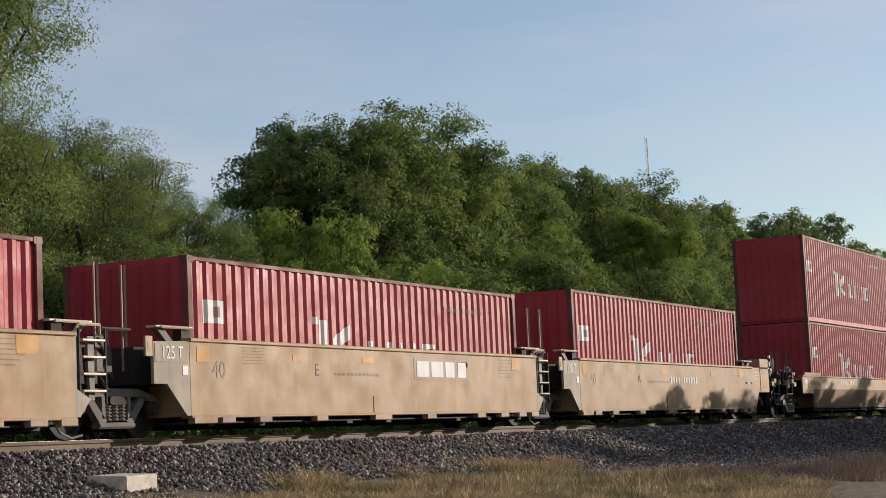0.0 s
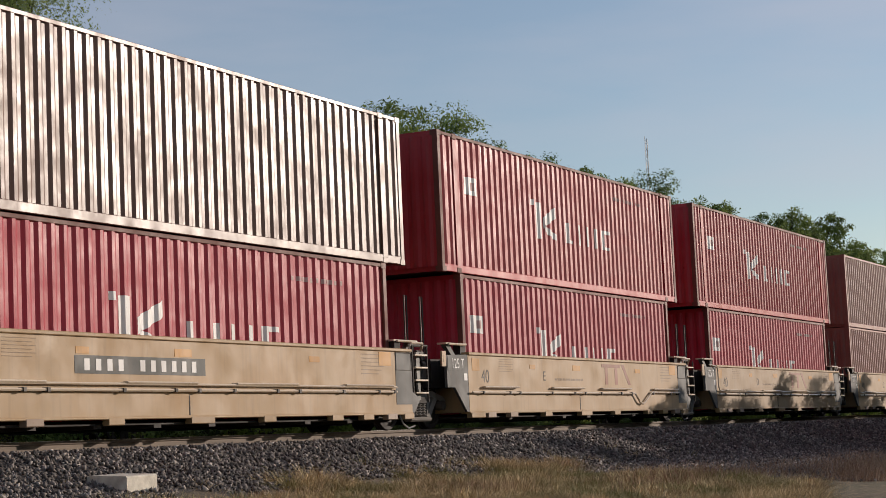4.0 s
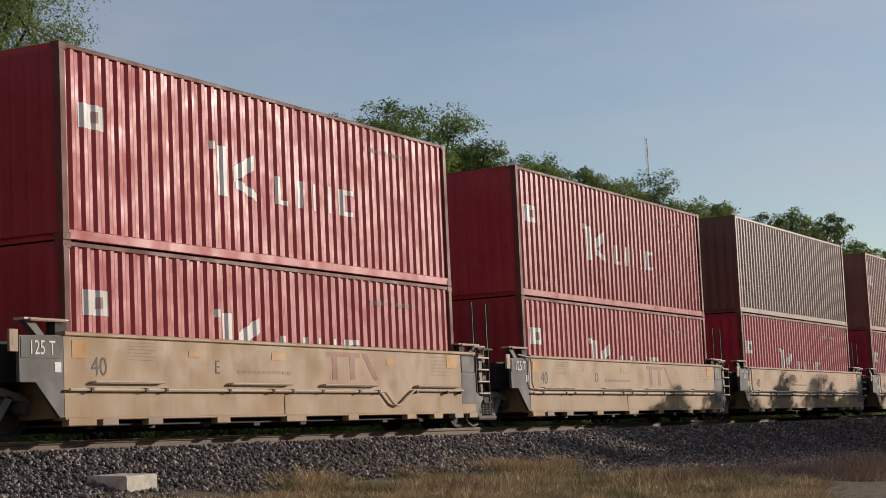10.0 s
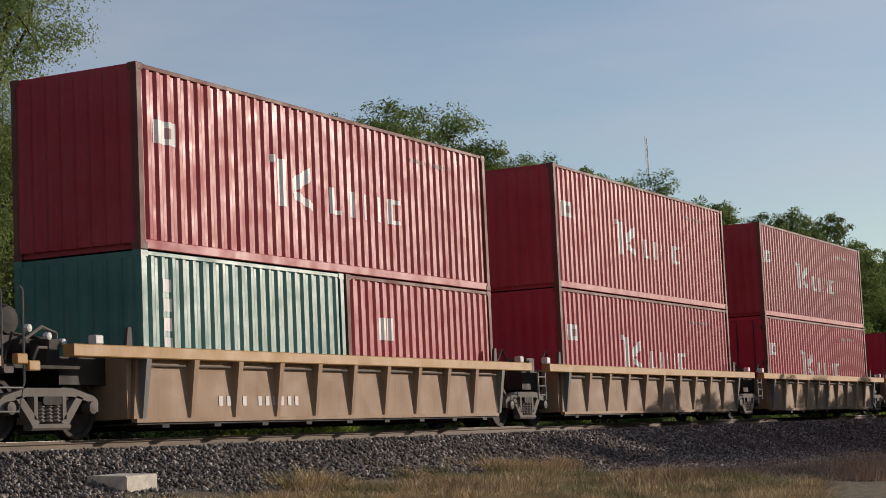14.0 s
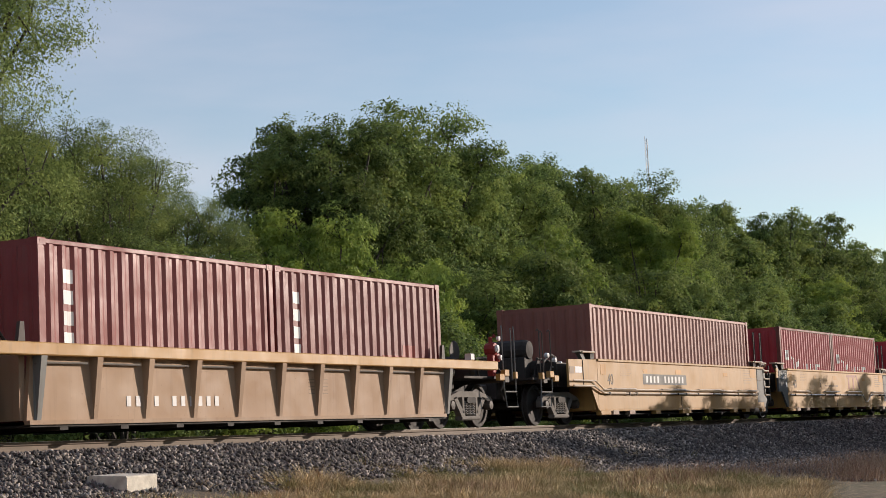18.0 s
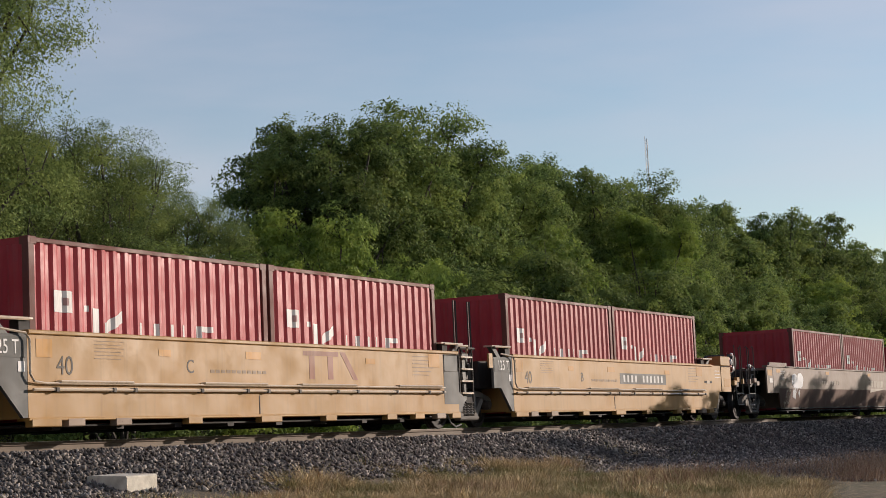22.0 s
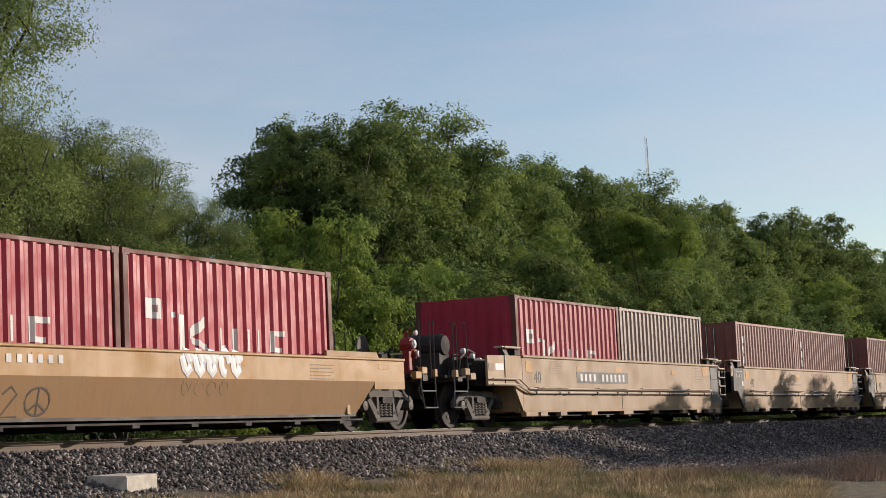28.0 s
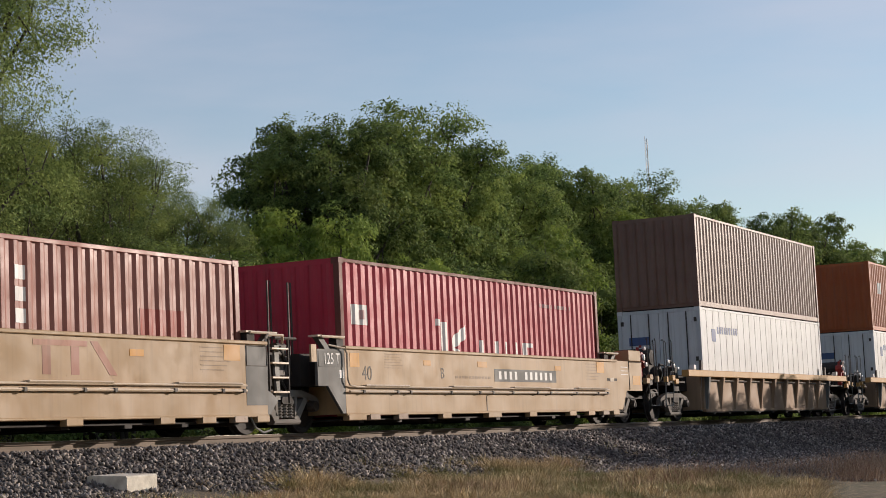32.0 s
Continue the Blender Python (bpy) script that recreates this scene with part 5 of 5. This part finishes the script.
def limb(s, a, b, r0, r1, rng, steps=5, bow=0.3):
    a, b = np.array(a, float), np.array(b, float)
    off = rng.normal(size=3) * bow
    prev, n = None, 6
    for i in range(steps + 1):
        t = i / steps
        p = a + (b - a) * t + off * math.sin(math.pi * t)
        r = r0 + (r1 - r0) * t
        k = len(s.v)
        s.v += [(p[0] + r * math.cos(2 * math.pi * j / n), p[1] + r * math.sin(2 * math.pi * j / n), p[2]) for j in range(n)]
        if prev is not None:
            s.f += [(prev + j, prev + (j + 1) % n, k + (j + 1) % n, k + j) for j in range(n)]
        prev = k


def tree_model(seed, height, spread, lobes, leaves, size, low=0.22, material=LEAF, loose=0.0):
    """A broad-leaved tree: tapered trunk and limbs, and a crown of rounded lobes made of leafy sprays, with gaps between them."""
    rng = np.random.default_rng(seed)
    wood = Shape()
    fork = height * max(0.05, low * 0.8)
    limb(wood, (0, 0, -0.3), (0.1, 0, fork), 0.026 * height, 0.019 * height, rng, 4, 0.08)
    centres, radii = [], []
    for i in range(lobes):
        u = (i + 0.5) / lobes
        z = low + (1 - low) * (0.10 + 0.72 * u ** 0.8) + 0.03 * rng.normal()
        wide = spread * math.sqrt(max(0.06, 1 - ((z - 0.45) / 0.62) ** 2))
        a = i * 2.4 + rng.normal() * 0.5
        r = wide * (0.25 + 0.50 * rng.random())
        centres.append(np.array([r * math.cos(a), r * math.sin(a), z * height]))
        radii.append(spread * (0.30 + 0.18 * rng.random()) * (1.05 - 0.25 * u))
    pts, sz, outs = [], [], []
    middle = np.array([0, 0, height * 0.45])
    for c, radius in zip(centres, radii):
        knee = np.array([c[0] * 0.45, c[1] * 0.45, fork + (c[2] - fork) * 0.6])
        limb(wood, (0.1, 0, fork * 0.9), knee, 0.010 * height, 0.006 * height, rng, 4, 0.2)
        limb(wood, knee, c, 0.006 * height, 0.003 * height, rng, 4, 0.2)
        sprays = 24
        for k in range(sprays):
            d = rng.normal(size=3)
            d = d / np.linalg.norm(d) + 0.45 * (c - middle) / (np.linalg.norm(c - middle) + 0.1)
            d /= np.linalg.norm(d)
            reach = radius * (0.60 + 0.45 * rng.random() + (loose * rng.random() if k % 3 == 0 else 0))
            tip = c + d * reach * np.array([1, 1, 0.85])
            if k % 4 == 0:
                limb(wood, c, tip, 0.0026 * height, 0.0008 * height, rng, 2, 0.12)
            n = int(leaves / lobes / sprays * (0.4 + 1.2 * rng.random()))
            # a flat pad of leaves at the tip, thinning out along the twig
            pad = radius * (0.12 + 0.10 * rng.random())
            ball = np.clip(rng.normal(size=(n, 3)), -1.7, 1.7) * pad * np.array([1, 1, 0.5])
            ball[:, 2] -= 0.12 * pad * (ball[:, 0] ** 2 + ball[:, 1] ** 2) / pad ** 2
            along = np.where(rng.random(n) < 0.75, 1.0, rng.random(n))[:, None]
            p = c + (tip - c) * along + ball
            pts.append(p)
            rel = p - c
            outs.append(rel / (np.linalg.norm(rel, axis=1)[:, None] + 1e-6) + 0.3 * d + np.array([0, 0, 0.35]))
            sz.append(size * (0.6 + 0.8 * rng.random(n)))
    pts = np.concatenate(pts)
    fit = height / float(np.quantile(pts[:, 2], 0.9992))
    pts[:, 2] *= fit
    wood.v = [(x, y, z * fit if z > 0 else z) for x, y, z in wood.v]
    crown = leaf_mesh("crown", pts, np.concatenate(outs), np.concatenate(sz), rng, material)
    return wood.mesh("trunk", BARK), crown


MODELS = [tree_model(11, 14, 5.0, 40, 115000, 0.125), tree_model(12, 14, 4.6, 36, 105000, 0.125, loose=0.3), tree_model(13, 13, 4.2, 32, 95000, 0.12, loose=0.3), tree_model(14, 15, 4.8, 40, 115000, 0.125),
          tree_model(15, 14, 4.8, 40, 165000, 0.066, 0.12, ASHLEAF, 0.25), tree_model(16, 13, 4.4, 34, 150000, 0.068, 0.10, ASHLEAF, 0.3),
          tree_model(17, 14, 5.0, 20, 14000, 0.38), tree_model(18, 15, 4.8, 34, 62000, 0.17, 0.12, loose=0.4), tree_model(19, 14, 4.6, 32, 58000, 0.17, 0.12, loose=0.3),
          tree_model(20, 12, 3.4, 28, 70000, 0.125, 0.06, BUSH)]
SHRUBS = [tree_model(21, 6, 2.9, 14, 34000, 0.10, 0.04, BUSH), tree_model(22, 6, 2.5, 13, 32000, 0.10, 0.04, BUSH, 0.3),
          tree_model(23, 6, 2.9, 14, 34000, 0.10, 0.04, LEAF), tree_model(24, 6, 2.5, 13, 32000, 0.10, 0.04, LEAF, 0.3)]
TALL = [14, 14, 13, 15, 14, 13, 14, 15, 14, 12]


def tree(x, y, top, model, wide=1.0, turn=0.0, words="tall broad-leaved tree with dark green leaves behind the railway", shrub=False):
    z = ground_z(y) - 0.1
    base_h = 6 if shrub else TALL[model]
    t = thing("shrub" if shrub else "tree", words, "shrub" if shrub else "tree", "shrubs by the railway" if shrub else "trees behind the railway")
    k = (top - z) / base_h
    t.matrix_basis = pose(x, y, z, 0, 0, turn) @ Matrix.Diagonal((k * wide, k * wide, k, 1))
    trunk, crown = (SHRUBS if shrub else MODELS)[model]
    part("trunk", trunk, BARK, t, "grey-brown trunk and limbs")
    part("crown", crown, None, t, "leafy crown with gaps")


for x, y, top, model, wide, turn in (
        (37.2, 17, 15.2, 4, 0.92, 20), (48.6, 19.5, 10.4, 4, 0.85, 160), (46.2, 18, 10.3, 5, 0.95, 70), (50.6, 18.5, 9.4, 4, 0.75, 10), (42.8, 20, 10.4, 5, 1.0, 200), (42.0, 18.2, 11.2, 5, 0.75, 300), (50.0, 25, 10.3, 1, 1.0, 120), (44.5, 26, 11.0, 2, 1.1, 50), (74.5, 28, 9.4, 2, 1.2, 80), (81.0, 29, 10, 1, 1.1, 30),
        (66.6, 22, 13.7, 1, 0.95, 130), (71.5, 22, 14.6, 0, 1.0, 40), (78.0, 22.5, 15.9, 3, 0.95, 300), (83.0, 21, 13.6, 2, 0.9, 80), (53.8, 19, 8.6, 5, 1.0, 10),
        (88.5, 24, 14.9, 1, 1.0, 170), (95.4, 24, 15.7, 2, 0.95, 30), (102.0, 24.5, 15.8, 0, 0.95, 250), (109.6, 24, 16.2, 3, 0.95, 90), (115.5, 24.5, 15.0, 1, 0.9, 10),
        (122.5, 25, 15.7, 7, 0.9, 220), (129.5, 25, 16.4, 8, 0.95, 140), (137.8, 24.5, 16.7, 7, 0.9, 60), (145.0, 25, 16.6, 8, 0.95, 310), (151.5, 24.5, 17.1, 7, 0.9, 160),
        (160.0, 25, 16.9, 8, 1.0, 20), (169.0, 25, 16.2, 7, 0.95, 120), (178.5, 25, 16.1, 8, 1.0, 260), (189.0, 25, 15.6, 7, 1.0, 80)):
    tree(x, y, top, model, wide, turn)
for x, y, top, wide, turn in ((98.0, 18.5, 12.2, 0.85, 60), (103.5, 19.5, 11.6, 0.8, 200)):
    tree(x, y, top, 9, wide, turn, "bright green young tree in front of the taller ones")
for x, y, top, model, wide, turn in (
        (41.5, 13.5, 5.6, 2, 1.1, 0), (46.0, 14, 6.0, 3, 1.2, 90), (50.8, 14.5, 6.3, 0, 1.0, 200), (54.2, 14.5, 7.9, 1, 0.8, 30), (59.0, 15, 6.2, 2, 1.1, 120), (63.5, 15, 7.0, 1, 0.75, 250),
        (68.0, 15.5, 6.5, 2, 1.1, 310), (72.2, 15, 8.3, 3, 0.9, 60), (77.0, 16, 9.2, 0, 0.7, 10), (82.0, 15.5, 7.4, 3, 1.1, 150), (87.5, 16, 8.2, 2, 1.0, 220), (93.0, 15.5, 8.6, 3, 0.85, 40),
        (105.0, 17, 9.0, 3, 1.0, 280), (112.0, 17.5, 8.6, 2, 1.1, 20), (119.0, 18, 10.5, 3, 0.9, 190), (127.0, 18, 9.0, 2, 1.1, 80), (136.0, 18.5, 11.0, 1, 0.9, 230), (146.0, 19, 9.8, 2, 1.1, 330), (157.0, 19.5, 10.8, 3, 1.0, 130)):
    tree(x, y, top, model, wide, turn, "leafy green shrub in front of the trees", True)
# unseen trees added to the left and behind the viewer, blocking low sky light
for i in range(12):
    tree(26 - i * 11 + 3 * math.sin(i * 2.1), 19 + 3 * math.sin(i * 1.7), 13 + 2 * math.sin(i * 1.3), 6, 1.15, i * 70)
for i in range(9):
    tree(-90 + i * 24 + 5 * math.sin(i * 1.9), -52 + 5 * math.sin(i * 2.3), 12 + 2 * math.sin(i), 6, 1.25, i * 50, "unseen broad-leaved tree added behind the viewer to block low sky")


def thicket(x0, x1, y, low, seed):
    """A long dense undergrowth below the trees: a dark bank with coarse leaves on it."""
    rng = np.random.default_rng(seed)
    xs = np.arange(x0, x1, 2.0)
    hs = [low * (0.8 + 0.35 * noise.noise((x * 0.15, seed, 0))) for x in xs]
    n = int((x1 - x0) * 260)
    px = rng.uniform(x0, x1, n)
    t = rng.random(n)
    ph = np.interp(px, xs, hs)
    c = np.stack([px, y - 2.2 * (1 - t) + rng.normal(size=n) * 0.25, -1.0 + ph * t + rng.normal(size=n) * 0.2], 1)
    out = np.tile(np.array([0, -1.0, 0.5]), (n, 1))
    return leaf_mesh("thicket_leaves", c, out, 0.32 * (0.6 + 0.7 * rng.random(n)), rng, LEAF), xs, hs


leaves_mesh, bank_x, bank_h = thicket(20, 200, 29, 4.6, 31)
bank = Shape()
for x, h in zip(bank_x, bank_h):
    bank.v += [(x, 27.2, -1.3), (x, 29.4, h - 1.2), (x, 32, -1.3)]
bank.f = [(3 * i + j, 3 * i + 3 + j, 3 * i + 4 + j, 3 * i + 1 + j) for i in range(len(bank_x) - 1) for j in (0, 1)]
undergrowth = plain("undergrowth", bank, LEAF, "dense dark green undergrowth below the trees", "undergrowth", "", "stuff")
tagged(part("leaves", leaves_mesh, None, undergrowth), kind="stuff")
# low weeds just past the track
for x, y, top, model, wide, turn in ((41.0, 4.6, 0.55, 2, 1.6, 0), (44.6, 4.2, 0.7, 3, 1.5, 60), (47.5, 4.8, 0.5, 2, 1.8, 120), (52, 4.5, 0.6, 1, 1.7, 200), (57.5, 4.6, 0.5, 3, 1.9, 10)):
    tree(x, y, top, model, wide, turn, "low green weeds beside the track", True)
# trees on the near side, whose shade falls on the train
for x, y, top, model, wide, turn in ((53.0, -8.2, 3.0, 0, 0.9, 0), (56.5, -8.6, 3.7, 1, 0.9, 50), (60.0, -8.2, 3.3, 0, 0.9, 140), (64.0, -8.6, 3.8, 1, 1.0, 230), (69.5, -8.4, 4.0, 0, 1.0, 300), (76.0, -9, 4.1, 1, 1.1, 20), (83.0, -9, 4.4, 0, 1.1, 170), (91.0, -9.5, 4.6, 1, 1.1, 80), (38.0, -14.8, 2.0, 0, 1.1, 30), (41.0, -15.6, 2.4, 1, 1.2, 100), (44.5, -16.6, 2.8, 0, 1.2, 210), (48, -12.5, 3.2, 1, 1.6, 20), (54, -13, 3.6, 0, 1.6, 90), (60, -13.5, 4.2, 1, 1.6, 160), (68, -14.2, 4.6, 0, 1.7, 230), (77, -15, 5.0, 1, 1.7, 300)):
    tree(x, y, top, model, wide, turn, "leafy shrub on the near side of the track", True)

for i in range(15):
    tree(48.0 + i * 3.4, -8.5 - 0.03 * i, 2.8 + 0.35 * math.sin(i * 2.3), i % 2, 1.15, i * 77, "low leafy shrub on the near side of the track", True)

# ================= mast =================
mast = thing("radio_mast", "slim pale grey lattice radio mast far behind the trees", "mast")
mast.location = (223.1, 64.0, -1.8)
lat = Shape()
for a in range(3):
    lat.rod([(0.2 * math.cos(a * 2.094), 0.2 * math.sin(a * 2.094), 0), (0.17 * math.cos(a * 2.094), 0.17 * math.sin(a * 2.094), 39.6)], 0.035, 5)
for i in range(44):
    z = i * 0.9
    for a in range(3):
        p, q = a * 2.094, (a + 1) * 2.094
        lat.rod([(0.19 * math.cos(p), 0.19 * math.sin(p), z), (0.19 * math.cos(q), 0.19 * math.sin(q), z + 0.9)], 0.02, 4)
part("lattice", lat, MARK, mast)
part("antenna", Shape().rod([(-0.55, 0, 35.5), (-0.55, 0, 39.8)], 0.03, 5).rod([(-0.55, 0, 36), (0, 0, 36)], 0.03, 5), MARK, mast)

# ================= concrete block =================
blk = Shape().box(0, 0.62, 0, 0.60, -0.35, 0.0, 0.02)
marker = plain("concrete_block", blk, CONCRETE, "weathered concrete block at the edge of the ballast", "concrete block")
marker.matrix_basis = pose(18.22, -4.0, -0.500, 2, -1, 0)

# ================= ballast stones =================


def grass_depth(x, y):
    """How far a place lies inside the grass; below zero on the stones."""
    edge = -3.90 - 0.12 * math.sin(x * 1.9) - 0.5 * noise.noise((x * 0.6, 3.0, 0))
    edge -= 0.7 * min(1.0, max(0.0, (19.2 - x) / 1.2))
    limit = float(np.interp(y, [-12, -10, -8, -6.2, -4.4], [30.5, 29.4, 28.2, 29.6, 31.2])) + 0.9 * noise.noise((y * 0.9, 7.0, 0))
    return min(edge - y, 0.8 * (limit - x))


def stones(count, x_span, y_span, seed, power=1.0, lie=False):
    rng = np.random.default_rng(seed)
    x = x_span[0] + (x_span[1] - x_span[0]) * rng.random(count) ** power
    y = y_span[1] + (y_span[0] - y_span[1]) * (rng.random(count) ** 1.0)
    z = np.maximum(np.interp(y, [-4.5, -2.35, 2.35], [-0.93, -0.195, -0.195]), np.interp(y, [p[0] for p in PROFILE], [p[1] for p in PROFILE])) - 0.012 + rng.random(count) ** 2 * 0.045
    bare = np.array([grass_depth(a, b) < 0.15 + 0.25 * k for a, b, k in zip(x, y, rng.random(count))])
    x, y, z, count = x[bare], y[bare], z[bare], int(bare.sum())
    if lie:
        z = np.array([uneven(a, b) for a, b in zip(x, y)]) + rng.random(count) * 0.012
    tight = np.array([(1, 0, 0), (-1, 0, 0), (0, 1, 0), (0, -1, 0), (0, 0, 1), (0, 0, -1)], float)
    s = rng.uniform(0.020, 0.050, (count, 1, 1)) * rng.uniform(0.6, 1.25, (count, 6, 1))
    v = tight[None] * s + rng.normal(size=(count, 6, 3)) * 0.008
    a = rng.uniform(0, 6.28, (count, 3))
    ca, sa = np.cos(a), np.sin(a)
    rz = np.stack([np.stack([ca[:, 0], -sa[:, 0], 0 * x], 1), np.stack([sa[:, 0], ca[:, 0], 0 * x], 1), np.stack([0 * x, 0 * x, 1 + 0 * x], 1)], 1)
    rx = np.stack([np.stack([1 + 0 * x, 0 * x, 0 * x], 1), np.stack([0 * x, ca[:, 1], -sa[:, 1]], 1), np.stack([0 * x, sa[:, 1], ca[:, 1]], 1)], 1)
    v = np.einsum("nij,njk,nlk->nli", rz, rx, v) + np.stack([x, y, z], 1)[:, None]
    f = np.array([(0, 2, 4), (2, 1, 4), (1, 3, 4), (3, 0, 4), (2, 0, 5), (1, 2, 5), (3, 1, 5), (0, 3, 5)])
    faces = (f[None] + (np.arange(count) * 6)[:, None, None]).reshape(-1)
    me = bpy.data.meshes.new("ballast_stones")
    me.vertices.add(count * 6)
    me.vertices.foreach_set("co", v.ravel())
    me.loops.add(len(faces))
    me.loops.foreach_set("vertex_index", faces.astype(np.int32))
    me.polygons.add(count * 8)
    me.polygons.foreach_set("loop_start", np.arange(0, len(faces), 3, dtype=np.int32))
    me.polygons.foreach_set("loop_total", np.full(count * 8, 3, dtype=np.int32))
    me.materials.append(STONE)
    me.update()
    return me


thing("ballast_stones", "loose angular grey ballast stones on the track bed", "ballast", "", "stuff", stones(80000, (14, 88), (-5.0, -0.86), 5, 1.35))
thing("scattered_stones", "scattered grey stones between the ballast and the grass", "ballast", "", "stuff", stones(40000, (27, 66), (-13.0, -4.4), 6, 1.3, True))

# ================= dry grass =================


def blades(name, x, y, z, h, w, lean, material, rng):
    count = len(x)
    a = rng.uniform(0, 3.14, count)
    dx, dy = np.cos(a) * w, np.sin(a) * w
    v = np.stack([np.stack([x - dx, y - dy, z], 1), np.stack([x + dx, y + dy, z], 1), np.stack([x + lean[:, 0], y + lean[:, 1], z + h], 1)], 1).reshape(-1, 3)
    me = bpy.data.meshes.new(name)
    me.vertices.add(3 * count)
    me.vertices.foreach_set("co", v.ravel())
    me.loops.add(3 * count)
    me.loops.foreach_set("vertex_index", np.arange(3 * count, dtype=np.int32))
    me.polygons.add(count)
    me.polygons.foreach_set("loop_start", np.arange(0, 3 * count, 3, dtype=np.int32))
    me.polygons.foreach_set("loop_total", np.full(count, 3, dtype=np.int32))
    me.materials.append(material)
    me.update()
    return me


def grass(tufts, seed):
    """Matted dry tufts of many sizes: each a low dome of blades that lean outward."""
    rng = np.random.default_rng(seed)
    xs, ys, rs, ox, oy = [], [], [], [], []
    while tufts > 0:
        y = -3.4 - 9.0 * rng.random() ** 1.3
        x = (y + 17.58) * rng.uniform(1.1, 3.6)
        patch = noise.noise((x * 0.55, y * 0.8, 5))
        far = grass_depth(x, y)
        if (far < 0 and rng.random() > 0.03) or patch + 0.35 + 0.12 * min(3, far) < rng.random() * 0.6:
            continue
        tufts -= 1
        n = int(rng.integers(30, 62))
        r = (0.05 + 0.16 * rng.random() ** 2) * (1 + 0.8 * max(0, patch))
        qx, qy = rng.normal(size=n) * r, rng.normal(size=n) * r
        xs += list(x + qx)
        ys += list(y + qy)
        ox += list(qx / r)
        oy += list(qy / r)
        rs += [r] * n
    x, y, r = np.array(xs), np.array(ys), np.array(rs)
    z = np.array([uneven(a, b) for a, b in zip(xs, ys)]) - 0.01
    dome = np.exp(-0.5 * (np.array(ox) ** 2 + np.array(oy) ** 2))
    h = r * (0.22 + 0.62 * dome) * rng.uniform(0.3, 1.3, len(x)) + 0.015
    lean = np.stack([np.array(ox), np.array(oy)], 1) * r[:, None] * 0.9 + rng.normal(size=(len(x), 2)) * 0.07
    return blades("dry_grass", x, y, z, h, rng.uniform(0.004, 0.011, len(x)), lean, STRAW, rng)


def stalks(seed):
    """Taller reddish dry weeds in loose stands."""
    rng = np.random.default_rng(seed)
    xs, ys, hs = [], [], []
    for cx, cy, n, r, tall in ((25.6, -8.2, 300, 0.7, 0.26), (27.0, -8.0, 450, 0.8, 0.32), (28.6, -8.4, 400, 0.7, 0.3), (30.5, -8.8, 350, 0.9, 0.3), (22.6, -6.6, 350, 0.6, 0.22), (19.5, -5.2, 300, 0.5, 0.2), (33.0, -9.4, 600, 1.0, 0.36), (31.0, -9.8, 700, 0.9, 0.3), (35.5, -9.3, 700, 1.3, 0.3), (29.6, -10.2, 700, 0.7, 0.3), (38.5, -8.8, 600, 1.5, 0.28), (33.5, -8.2, 400, 1.2, 0.22)):
        xs += list(cx + rng.normal(size=n) * r)
        ys += list(cy + rng.normal(size=n) * r * 0.5)
        hs += list(tall * rng.uniform(0.4, 1.2, n))
    x, y, h = np.array(xs), np.array(ys), np.array(hs)
    z = np.array([uneven(a, b) for a, b in zip(xs, ys)]) - 0.01
    return blades("dry_weeds", x, y, z, h, rng.uniform(0.003, 0.006, len(x)), rng.normal(size=(len(x), 2)) * 0.55 * h[:, None], WEED, rng)


thing("dry_grass", "dry straw-coloured grass with a few green tufts", "grass", "", "stuff", grass(11000, 8))
thing("dry_weeds", "thin reddish-brown dry weed stalks at the edge of the grass", "weeds", "", "stuff", stalks(17))

# ================= motion of the train =================


def travelled(t):
    """Metres that the train has gone after t seconds; it gathers speed slowly."""
    slow = 2.0 * max(0.0, 1 - t / 7.5) ** 1.3
    return 15.55 * t + 0.03075 * t * t + slow


def motions():
    for ob in MOVING:
        x, y, z = ob.location
        walk(ob, [(t, pose(x - travelled(t), y, z)) for t in range(33)])
    first = {}
    for ob in list(scene.objects):
        if "axle" not in ob:
            continue
        side = ob["axle"]
        if side in first:
            lead = first[side].animation_data
            ob.rotation_mode = "QUATERNION"
            ob.animation_data_create().action = lead.action
            ob.animation_data.action_slot = lead.action_slot
        else:
            first[side] = ob
            x, y, z = ob.location
            walk(ob, [(i / FPS, pose(x, y, z) @ Matrix.Rotation(-travelled(i / FPS) / WHEEL, 4, "Y")) for i in range(32 * FPS + 1)])


motions()
